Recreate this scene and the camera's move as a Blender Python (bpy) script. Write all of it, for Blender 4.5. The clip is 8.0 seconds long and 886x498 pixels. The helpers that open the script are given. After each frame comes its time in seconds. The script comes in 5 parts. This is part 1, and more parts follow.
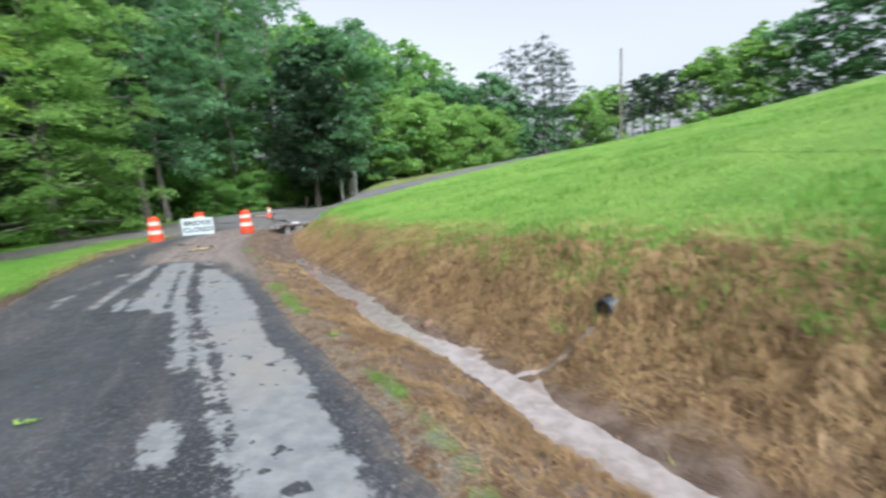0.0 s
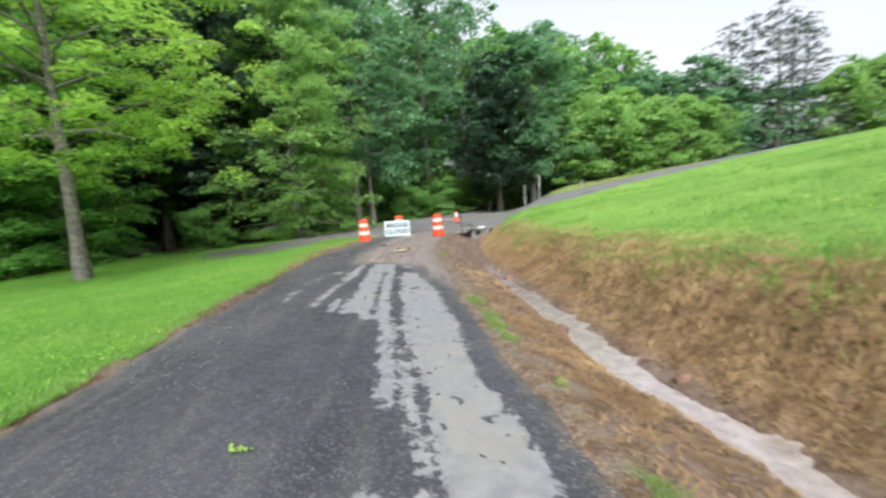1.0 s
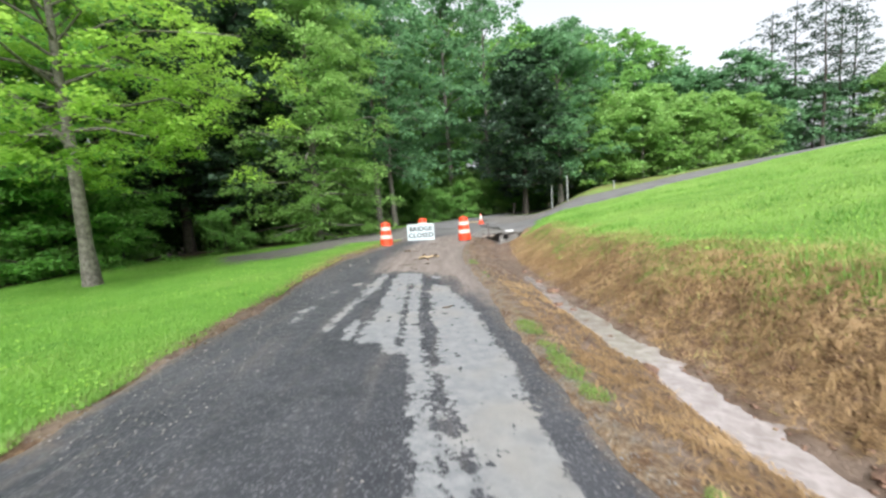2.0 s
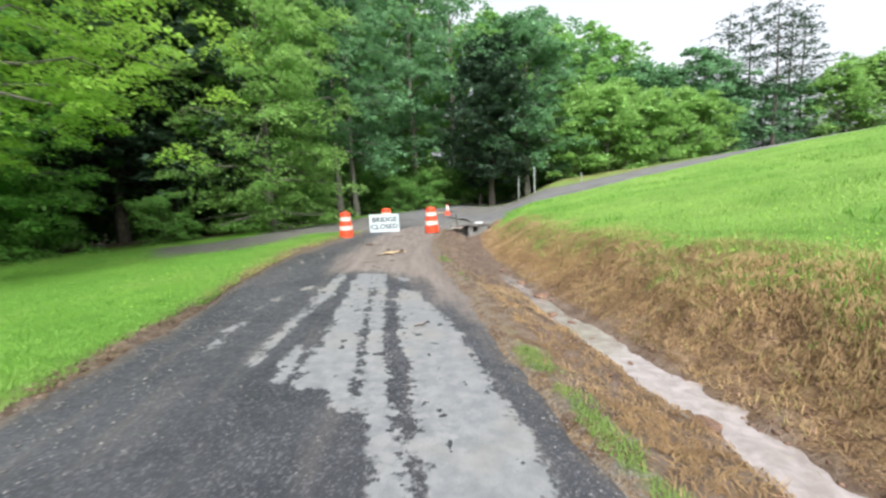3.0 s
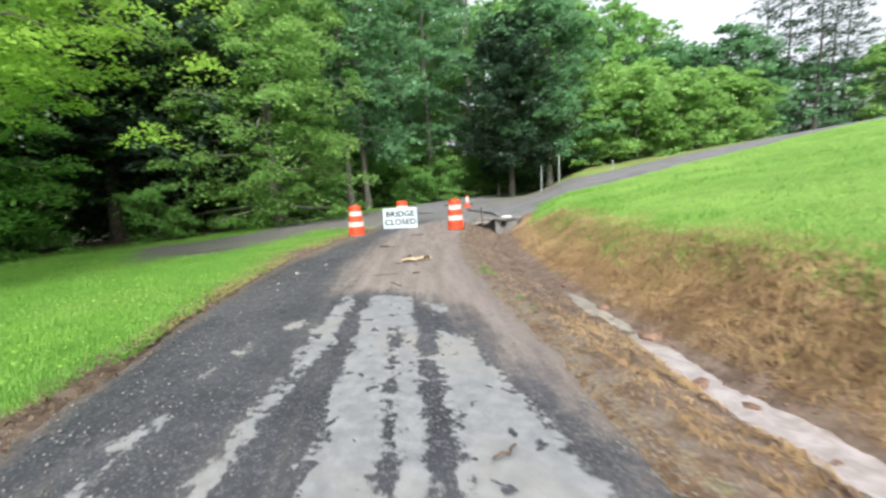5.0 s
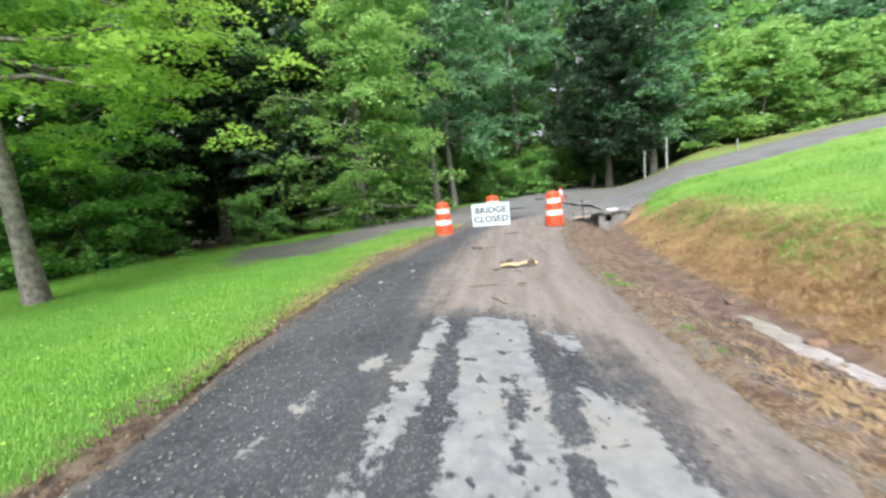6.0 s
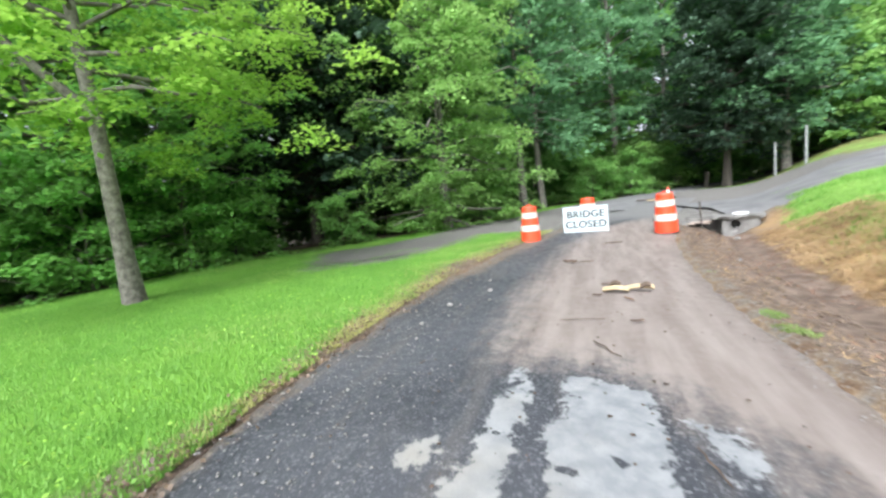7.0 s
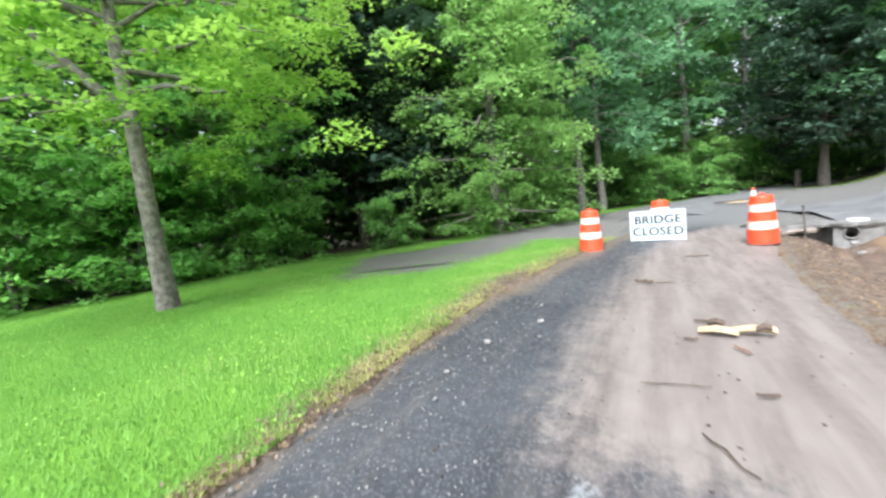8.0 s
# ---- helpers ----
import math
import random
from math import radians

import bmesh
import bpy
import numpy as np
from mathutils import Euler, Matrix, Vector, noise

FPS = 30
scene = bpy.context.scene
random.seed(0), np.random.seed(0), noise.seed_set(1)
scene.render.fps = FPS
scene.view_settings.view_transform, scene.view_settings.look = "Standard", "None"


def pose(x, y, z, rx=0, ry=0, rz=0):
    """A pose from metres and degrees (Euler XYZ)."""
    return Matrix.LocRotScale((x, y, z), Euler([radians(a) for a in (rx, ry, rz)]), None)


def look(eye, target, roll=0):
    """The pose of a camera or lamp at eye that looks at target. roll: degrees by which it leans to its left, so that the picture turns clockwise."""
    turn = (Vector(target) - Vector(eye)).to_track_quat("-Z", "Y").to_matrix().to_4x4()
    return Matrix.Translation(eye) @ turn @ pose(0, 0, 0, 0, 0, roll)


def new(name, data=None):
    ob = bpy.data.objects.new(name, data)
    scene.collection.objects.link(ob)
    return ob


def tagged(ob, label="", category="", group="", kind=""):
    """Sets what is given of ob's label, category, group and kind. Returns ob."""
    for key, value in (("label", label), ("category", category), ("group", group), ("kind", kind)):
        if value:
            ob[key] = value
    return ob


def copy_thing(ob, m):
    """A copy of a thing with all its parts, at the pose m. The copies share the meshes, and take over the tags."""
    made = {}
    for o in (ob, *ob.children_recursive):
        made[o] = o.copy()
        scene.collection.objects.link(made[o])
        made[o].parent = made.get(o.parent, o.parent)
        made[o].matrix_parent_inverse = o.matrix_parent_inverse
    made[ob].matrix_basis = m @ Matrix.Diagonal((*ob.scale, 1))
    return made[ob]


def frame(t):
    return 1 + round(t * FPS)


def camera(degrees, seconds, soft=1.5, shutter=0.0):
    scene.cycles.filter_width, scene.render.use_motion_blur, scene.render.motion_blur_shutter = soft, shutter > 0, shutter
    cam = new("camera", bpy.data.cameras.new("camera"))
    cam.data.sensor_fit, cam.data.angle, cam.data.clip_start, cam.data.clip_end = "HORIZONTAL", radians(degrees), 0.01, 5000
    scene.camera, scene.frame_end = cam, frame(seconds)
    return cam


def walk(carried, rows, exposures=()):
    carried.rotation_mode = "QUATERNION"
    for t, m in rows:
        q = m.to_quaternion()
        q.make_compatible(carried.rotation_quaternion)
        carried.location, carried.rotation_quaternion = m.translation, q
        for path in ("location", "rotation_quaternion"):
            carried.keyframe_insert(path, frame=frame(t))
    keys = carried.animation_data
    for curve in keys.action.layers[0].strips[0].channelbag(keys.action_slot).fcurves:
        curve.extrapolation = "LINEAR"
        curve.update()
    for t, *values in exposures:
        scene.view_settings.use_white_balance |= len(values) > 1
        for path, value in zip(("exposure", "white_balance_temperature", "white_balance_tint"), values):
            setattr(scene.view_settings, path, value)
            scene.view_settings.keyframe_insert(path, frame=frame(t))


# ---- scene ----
cam = camera(93.8, 8.0, soft=2.45, shutter=0.42)
PATH = [
    (0, (0.169, -0.11, 1.278), (0.108, 1.868, 0.987), -3.3),
    (0.5, (-0.19, 0.3, 1.286), (-0.669, 2.224, 1.021), -2.1),
    (1, (-0.492, 0.739, 1.279), (-1.354, 2.53, 1.061), -3.6),
    (1.2, (-0.606, 0.885, 1.28), (-1.559, 2.626, 1.036), -4.0),
    (2.5, (-1.542, 2.158, 1.271), (-2.481, 3.915, 1.092), -3.4),
    (3, (-1.831, 2.645, 1.261), (-2.62, 4.465, 1.005), -2.6),
    (3.5, (-2.121, 3.067, 1.257), (-2.812, 4.918, 0.944), -1.8),
    (4, (-2.439, 3.515, 1.276), (-2.998, 5.407, 0.946), -1.6),
    (4.2, (-2.553, 3.667, 1.262), (-3.141, 5.557, 0.973), -1.6),
    (5.5, (-3.462, 4.918, 1.23), (-4.483, 6.61, 0.922), -4.3),
    (6, (-3.847, 5.346, 1.199), (-5.034, 6.93, 0.915), -5.4),
    (6.5, (-4.106, 5.792, 1.2), (-5.44, 7.262, 0.965), -5.8),
    (7, (-4.453, 6.21, 1.209), (-5.944, 7.521, 0.972), -5.8),
    (7.5, (-4.794, 6.628, 1.202), (-6.362, 7.843, 0.944), -5.5),
    (8, (-5.113, 6.996, 1.251), (-6.761, 8.11, 1.041), -5.7),
]
walk(cam, [(t, look(eye, target, roll)) for t, eye, target, roll in PATH], [(t, e, k, 10) for t, e, k in ((0, 0.66, 5850), (1, 0.8, 6100), (2.5, 0.9, 6200), (4, 0.9, 6200), (5.5, 1.0, 6150), (6.5, 1.2, 6000), (7, 1.28, 5900), (8, 1.43, 5800))])

# ---- sky and light: a bright overcast day ----
SUN_EL, SUN_AZ = 48.0, 150.0
world = bpy.data.worlds.new("sky")
scene.world = world
world.use_nodes = True
wn = world.node_tree
wn.nodes.clear()
w_out = wn.nodes.new("ShaderNodeOutputWorld")
w_bg = wn.nodes.new("ShaderNodeBackground")
w_sky = wn.nodes.new("ShaderNodeTexSky")
w_sky.sky_type = "NISHITA"
w_sky.sun_disc = False
w_sky.sun_elevation = radians(SUN_EL)
w_sky.sun_rotation = radians(SUN_AZ)
w_sky.air_density = 1.0
w_sky.dust_density = 6.0
w_sat = wn.nodes.new("ShaderNodeHueSaturation")
w_sat.inputs["Saturation"].default_value = 0.12
w_sat.inputs["Value"].default_value = 1.3
w_bg.inputs["Strength"].default_value = 0.15
wn.links.new(w_sky.outputs[0], w_sat.inputs["Color"])
wn.links.new(w_sat.outputs[0], w_bg.inputs["Color"])
wn.links.new(w_bg.outputs[0], w_out.inputs["Surface"])
sun = new("sun", bpy.data.lights.new("sun", "SUN"))
sun.data.energy = 1.15
sun.data.angle = radians(25)
sun.data.color = (1.0, 0.98, 0.95)
sun.rotation_euler = Euler((radians(90 - SUN_EL), 0, radians(180 - SUN_AZ)))


# ---- node helpers ----
def material(name):
    m = bpy.data.materials.new(name)
    m.use_nodes = True
    nt = m.node_tree
    nt.nodes.clear()
    out = nt.nodes.new("ShaderNodeOutputMaterial")
    b = nt.nodes.new("ShaderNodeBsdfPrincipled")
    nt.links.new(b.outputs[0], out.inputs["Surface"])
    return m, nt, b, out


def put(nt, socket, value):
    if isinstance(value, bpy.types.NodeSocket):
        nt.links.new(value, socket)
    elif isinstance(value, (tuple, list)) and len(value) == 3 and socket.type == "RGBA":
        socket.default_value = (*value, 1)
    else:
        socket.default_value = value


def coords(nt):
    return nt.nodes.new("ShaderNodeTexCoord").outputs["Object"]


def noise_tex(nt, scale, detail=4.0, rough=0.55, vec=None, distort=0.0):
    n = nt.nodes.new("ShaderNodeTexNoise")
    n.inputs["Scale"].default_value = scale
    n.inputs["Detail"].default_value = detail
    n.inputs["Roughness"].default_value = rough
    n.inputs["Distortion"].default_value = distort
    nt.links.new(vec if vec is not None else coords(nt), n.inputs["Vector"])
    return n.outputs["Fac"]


def math_node(nt, op, a, b=0.0, c=0.0):
    n = nt.nodes.new("ShaderNodeMath")
    n.operation = op
    for i, v in enumerate((a, b, c)):
        put(nt, n.inputs[i], v)
    return n.outputs[0]


def span(nt, value, lo, hi, a=0.0, b=1.0):
    n = nt.nodes.new("ShaderNodeMapRange")
    n.interpolation_type = "SMOOTHSTEP"
    for i, v in enumerate((value, lo, hi, a, b)):
        put(nt, n.inputs[i], v)
    return n.outputs[0]


def mix(nt, fac, a, b, mode="MIX"):
    n = nt.nodes.new("ShaderNodeMix")
    n.data_type = "RGBA"
    n.blend_type = mode
    put(nt, n.inputs["Factor"], fac)
    put(nt, n.inputs[6], a)
    put(nt, n.inputs[7], b)
    return n.outputs[2]


def ramp(nt, fac, stops):
    n = nt.nodes.new("ShaderNodeValToRGB")
    while len(n.color_ramp.elements) < len(stops):
        n.color_ramp.elements.new(0.5)
    for e, (p, c) in zip(n.color_ramp.elements, stops):
        e.position, e.color = p, (*c, 1)
    put(nt, n.inputs[0], fac)
    return n.outputs[0]


def bump(nt, bsdf, height, strength=0.5, distance=0.02):
    n = nt.nodes.new("ShaderNodeBump")
    n.inputs["Strength"].default_value = strength
    n.inputs["Distance"].default_value = distance
    nt.links.new(height, n.inputs["Height"])
    nt.links.new(n.outputs[0], bsdf.inputs["Normal"])


def field(nt, name):
    n = nt.nodes.new("ShaderNodeAttribute")
    n.attribute_name = name
    return n.outputs["Fac"]


def island(nt):
    return nt.nodes.new("ShaderNodeNewGeometry").outputs["Random Per Island"]


def plain(name, stops, scale, rough=0.7, metal=0.0, bumpy=0.0, fine=60.0, spec=0.5):
    """A surface with broad stains and a fine grain."""
    m, nt, b, _ = material(name)
    a = noise_tex(nt, scale, 5)
    f = noise_tex(nt, fine, 3)
    k = math_node(nt, "ADD", math_node(nt, "MULTIPLY", a, 0.7), math_node(nt, "MULTIPLY", f, 0.3))
    put(nt, b.inputs["Base Color"], ramp(nt, span(nt, k, 0.3, 0.7), stops))
    b.inputs["Roughness"].default_value = rough
    b.inputs["Metallic"].default_value = metal
    b.inputs["Specular IOR Level"].default_value = spec
    if bumpy:
        bump(nt, b, k, bumpy, 0.01)
    return m


def leaf_material(name, dark, lit, through_light=0.35, rough=0.5):
    """Leaves: each its own tone, some light coming through."""
    m, nt, b, out = material(name)
    r = island(nt)
    clump = noise_tex(nt, 0.9, 5, 0.7)
    k = math_node(nt, "ADD", math_node(nt, "MULTIPLY", r, 0.4), math_node(nt, "MULTIPLY", span(nt, clump, 0.3, 0.7), 0.6))
    c = ramp(nt, k, [(0.0, dark), (1.0, lit)])
    put(nt, b.inputs["Base Color"], c)
    b.inputs["Roughness"].default_value = rough
    b.inputs["Specular IOR Level"].default_value = 0.3
    t = nt.nodes.new("ShaderNodeBsdfTranslucent")
    put(nt, t.inputs["Color"], mix(nt, 0.5, c, lit))
    s = nt.nodes.new("ShaderNodeMixShader")
    s.inputs[0].default_value = through_light
    nt.links.new(b.outputs[0], s.inputs[1])
    nt.links.new(t.outputs[0], s.inputs[2])
    nt.links.new(s.outputs[0], out.inputs["Surface"])
    return m


# ---- materials ----
def ground_material():
    m, nt, b, _ = material("ground_cover")
    green, mud, gravel, litter = field(nt, "green"), field(nt, "mud"), field(nt, "gravel"), field(nt, "litter")
    n1, n2, n3 = noise_tex(nt, 0.5, 4), noise_tex(nt, 5.0, 5), noise_tex(nt, 45.0, 4, 0.7)
    grass = mix(nt, span(nt, n1, 0.3, 0.7), (0.1, 0.25, 0.022), (0.17, 0.35, 0.035))
    grass = mix(nt, field(nt, "hill"), grass, mix(nt, span(nt, n1, 0.3, 0.7), (0.14, 0.27, 0.04), (0.24, 0.39, 0.075)))
    grass = mix(nt, math_node(nt, "MULTIPLY", span(nt, noise_tex(nt, 2.3, 5, 0.65), 0.5, 0.68), 0.45), grass, (0.07, 0.18, 0.02))
    grass = mix(nt, span(nt, n3, 0.35, 0.7), mix(nt, 0.4, grass, (0.045, 0.12, 0.012)), grass)
    grass = mix(nt, math_node(nt, "MULTIPLY", span(nt, n2, 0.55, 0.75), 0.35), grass, (0.2, 0.29, 0.05))
    straw = mix(nt, span(nt, n2, 0.35, 0.65), (0.2, 0.126, 0.068), (0.45, 0.305, 0.155))
    straw = mix(nt, span(nt, n3, 0.4, 0.65), mix(nt, 0.6, straw, (0.05, 0.025, 0.014)), straw)
    n4 = noise_tex(nt, 13.0, 5, 0.65)
    straw = mix(nt, span(nt, n4, 0.36, 0.54, 0.6, 0.0), straw, (0.085, 0.046, 0.026))
    straw = mix(nt, span(nt, n4, 0.55, 0.75, 0.0, 0.6), straw, (0.5, 0.35, 0.17))
    straw = mix(nt, math_node(nt, "MULTIPLY", field(nt, "thatch"), 0.7), straw, mix(nt, span(nt, n3, 0.3, 0.7), (0.34, 0.215, 0.095), (0.56, 0.37, 0.17)))
    clay = mix(nt, span(nt, n2, 0.35, 0.65), (0.1, 0.07, 0.052), (0.22, 0.162, 0.122))
    clay = mix(nt, span(nt, n3, 0.3, 0.6), mix(nt, 0.35, clay, (0.05, 0.03, 0.02)), clay)
    stone = mix(nt, span(nt, n3, 0.35, 0.7), (0.09, 0.086, 0.078), (0.23, 0.212, 0.188))
    ragged = math_node(nt, "ADD", math_node(nt, "MULTIPLY", math_node(nt, "SUBTRACT", n2, 0.5), 1.1), math_node(nt, "MULTIPLY", math_node(nt, "SUBTRACT", n3, 0.5), 0.5))
    c = mix(nt, span(nt, math_node(nt, "ADD", green, ragged), -0.22, 0.22), straw, grass)
    c = mix(nt, span(nt, math_node(nt, "ADD", mud, math_node(nt, "MULTIPLY", ragged, 0.6)), -0.2, 0.2), c, clay)
    c = mix(nt, span(nt, math_node(nt, "ADD", gravel, ragged), -0.3, 0.3), c, stone)
    c = mix(nt, span(nt, litter, -0.5, 0.5), c, mix(nt, span(nt, n2, 0.35, 0.65), (0.03, 0.024, 0.015), (0.1, 0.08, 0.045)))
    wet = span(nt, math_node(nt, "ADD", field(nt, "wet"), math_node(nt, "MULTIPLY", ragged, 0.25)), -0.08, 0.1)
    c = mix(nt, wet, c, (0.028, 0.027, 0.026))
    put(nt, b.inputs["Base Color"], c)
    put(nt, b.inputs["Roughness"], mix(nt, wet, span(nt, mud, -0.1, 0.3, 0.9, 0.5), (0.3, 0.3, 0.3)))
    b.inputs["Specular IOR Level"].default_value = 0.25
    bump(nt, b, math_node(nt, "ADD", math_node(nt, "MULTIPLY", n4, 1.2), n3), 0.9, 0.04)
    return m


def road_material():
    m, nt, b, _ = material("worn_asphalt")
    silt, mud, rim = field(nt, "silt"), field(nt, "mud"), field(nt, "rim")
    v = coords(nt)
    n1, n2, n3 = noise_tex(nt, 0.9, 5), noise_tex(nt, 9.0, 6, 0.65), noise_tex(nt, 110.0, 3, 0.8)
    turn = nt.nodes.new("ShaderNodeMapping")
    turn.vector_type = "TEXTURE"
    turn.inputs["Rotation"].default_value = (0, 0, radians(29))
    turn.inputs["Scale"].default_value = (0.3, 2.6, 1.0)
    nt.links.new(v, turn.inputs["Vector"])
    lanes = noise_tex(nt, 1.6, 5, 0.6, turn.outputs[0])
    asphalt = mix(nt, span(nt, n1, 0.3, 0.7), (0.024, 0.0255, 0.03), (0.05, 0.051, 0.057))
    asphalt = mix(nt, math_node(nt, "MULTIPLY", span(nt, lanes, 0.48, 0.72), 0.55), asphalt, (0.085, 0.076, 0.07))
    chips = nt.nodes.new("ShaderNodeTexVoronoi")
    chips.inputs["Scale"].default_value = 85.0
    nt.links.new(v, chips.inputs["Vector"])
    asphalt = mix(nt, math_node(nt, "MULTIPLY", span(nt, chips.outputs["Color"], 0.62, 0.9), 0.6), asphalt, (0.16, 0.16, 0.165))
    asphalt = mix(nt, span(nt, n3, 0.32, 0.5, 0.55, 0.0), asphalt, (0.013, 0.014, 0.016))
    n2b = noise_tex(nt, 17.0, 5, 0.7)
    wob = math_node(nt, "ADD", math_node(nt, "MULTIPLY", math_node(nt, "SUBTRACT", n2b, 0.5), 0.3), math_node(nt, "MULTIPLY", math_node(nt, "SUBTRACT", lanes, 0.5), 0.2))
    wob = math_node(nt, "ADD", wob, math_node(nt, "MULTIPLY", math_node(nt, "SUBTRACT", noise_tex(nt, 4.5, 3, 0.5), 0.5), 0.22))
    pale = mix(nt, span(nt, n2, 0.3, 0.7), (0.145, 0.15, 0.155), (0.235, 0.237, 0.234))
    pale = mix(nt, span(nt, n1, 0.45, 0.75), pale, (0.24, 0.222, 0.19))
    pale = mix(nt, span(nt, n3, 0.3, 0.6, 0.25, 0.0), pale, (0.12, 0.12, 0.12))
    earth = mix(nt, span(nt, lanes, 0.3, 0.7), (0.138, 0.111, 0.095), (0.22, 0.188, 0.166))
    earth = mix(nt, span(nt, n2, 0.35, 0.75, 0.3, 0.0), earth, (0.12, 0.092, 0.078))
    mudk = span(nt, math_node(nt, "ADD", mud, math_node(nt, "MULTIPLY", wob, 2.6)), -0.32, 0.36)
    spots = noise_tex(nt, 6.0, 3, 0.5, None, 0.4)
    siltk = span(nt, math_node(nt, "ADD", silt, wob), -0.012, 0.03)
    siltk = math_node(nt, "MULTIPLY", siltk, span(nt, spots, 0.33, 0.36))
    c = mix(nt, mudk, asphalt, earth)
    c = mix(nt, math_node(nt, "MULTIPLY", siltk, 0.94), c, pale)
    rimk = span(nt, math_node(nt, "ADD", rim, math_node(nt, "MULTIPLY", wob, 1.5)), -0.12, 0.2)
    c = mix(nt, rimk, c, mix(nt, span(nt, n3, 0.35, 0.65), (0.06, 0.047, 0.036), (0.19, 0.15, 0.115)))
    c = mix(nt, field(nt, "gravel"), c, mix(nt, span(nt, n2, 0.3, 0.7), (0.085, 0.082, 0.08), (0.17, 0.163, 0.155)))
    put(nt, b.inputs["Base Color"], c)
    put(nt, b.inputs["Roughness"], span(nt, n2, 0.3, 0.7, 0.55, 0.8))
    b.inputs["Specular IOR Level"].default_value = 0.35
    hgt = math_node(nt, "ADD", math_node(nt, "MULTIPLY", n3, 0.7), math_node(nt, "MULTIPLY", siltk, 0.5))
    bump(nt, b, math_node(nt, "ADD", hgt, n2), 0.45, 0.012)
    return m


def blade_material(name, dark, lit, faded=None):
    m = leaf_material(name, dark, lit, 0.3, 0.6)
    nt = m.node_tree
    b = next(n for n in nt.nodes if n.type == "BSDF_PRINCIPLED")
    was = b.inputs["Base Color"].links[0].from_socket
    dry = math_node(nt, "MULTIPLY", span(nt, noise_tex(nt, 0.45, 4, 0.6), 0.48, 0.68), 0.5)
    c = mix(nt, dry, was, faded or (lit[0] * 1.25, lit[1] * 0.9, lit[2] * 1.3))
    lush = math_node(nt, "MULTIPLY", span(nt, noise_tex(nt, 2.3, 5, 0.65), 0.5, 0.68), 0.5)
    put(nt, b.inputs["Base Color"], mix(nt, lush, c, dark))
    return m


def water_material():
    m, nt, b, _ = material("silty_water")
    n = noise_tex(nt, 7.0, 4, 0.6, None, 0.6)
    put(nt, b.inputs["Base Color"], ramp(nt, span(nt, n, 0.3, 0.7), [(0.0, (0.2, 0.165, 0.145)), (1.0, (0.31, 0.27, 0.25))]))
    b.inputs["Roughness"].default_value = 0.1
    b.inputs["Specular IOR Level"].default_value = 1.0
    bump(nt, b, n, 0.25, 0.015)
    return m


GROUND, ROAD, WATER = ground_material(), road_material(), water_material()
HILL_GRASS = blade_material("hill_grass_blade", (0.15, 0.3, 0.045), (0.3, 0.49, 0.1))
GRASS = blade_material("grass_blade", (0.105, 0.24, 0.032), (0.21, 0.385, 0.07))
STRAW = blade_material("dead_grass", (0.14, 0.085, 0.044), (0.52, 0.355, 0.175), (0.48, 0.36, 0.21))
LEAF_BRIGHT = leaf_material("bright_leaf", (0.12, 0.28, 0.045), (0.46, 0.68, 0.12), 0.55)
LEAF = leaf_material("wood_leaf", (0.08, 0.205, 0.05), (0.3, 0.53, 0.14), 0.48)
# bluer than LEAF: the far trees' haze is put into the leaf colour
LEAF_HAZY = leaf_material("hazy_leaf", (0.06, 0.15, 0.075), (0.235, 0.43, 0.2), 0.46)
LEAF_EDGE = leaf_material("edge_leaf", (0.065, 0.2, 0.045), (0.32, 0.6, 0.14), 0.5)
LEAF_SHRUB = leaf_material("shrub_leaf", (0.11, 0.25, 0.06), (0.36, 0.56, 0.16), 0.48)
NEEDLE = leaf_material("needle", (0.024, 0.052, 0.034), (0.085, 0.142, 0.082), 0.2)
BARK = plain("bark", [(0.0, (0.07, 0.06, 0.05)), (1.0, (0.25, 0.225, 0.195))], 9.0, 0.9, 0, 0.9, 50)
BARK_DARK = plain("dark_bark", [(0.0, (0.03, 0.025, 0.02)), (1.0, (0.11, 0.09, 0.075))], 9.0, 0.9, 0, 0.9, 50)
ORANGE = plain("orange_plastic", [(0.0, (0.58, 0.045, 0.014)), (1.0, (0.74, 0.076, 0.024))], 4.0, 0.42, 0, 0.05)
SHEETING = plain("white_sheeting", [(0.0, (0.5, 0.43, 0.37)), (1.0, (0.66, 0.6, 0.54))], 6.0, 0.4)
RUBBER = plain("black_rubber", [(0.0, (0.012, 0.012, 0.012)), (1.0, (0.05, 0.046, 0.042))], 8.0, 0.8, 0, 0.2)
SIGN_WHITE = plain("sign_white", [(0.0, (0.42, 0.48, 0.49)), (1.0, (0.52, 0.58, 0.585))], 3.0, 0.35)
SIGN_BLACK = plain("sign_black", [(0.0, (0.012, 0.014, 0.013)), (1.0, (0.03, 0.032, 0.03))], 5.0, 0.5)
STEEL = plain("galvanised_steel", [(0.0, (0.3, 0.31, 0.31)), (1.0, (0.5, 0.5, 0.5))], 12.0, 0.45, 0.8)
CONCRETE = plain("weathered_concrete", [(0.0, (0.08, 0.072, 0.062)), (1.0, (0.2, 0.19, 0.175))], 3.0, 0.9, 0, 0.5)
CONCRETE_PALE = plain("pale_concrete", [(0.0, (0.55, 0.54, 0.52)), (1.0, (0.8, 0.79, 0.77))], 5.0, 0.8, 0, 0.3)
SPLIT_WOOD = plain("split_wood", [(0.0, (0.26, 0.19, 0.105)), (1.0, (0.44, 0.34, 0.2))], 14.0, 0.8, 0, 0.4)
ROTTEN_WOOD = plain("wet_wood", [(0.0, (0.03, 0.02, 0.014)), (1.0, (0.12, 0.08, 0.055))], 14.0, 0.85, 0, 0.5)
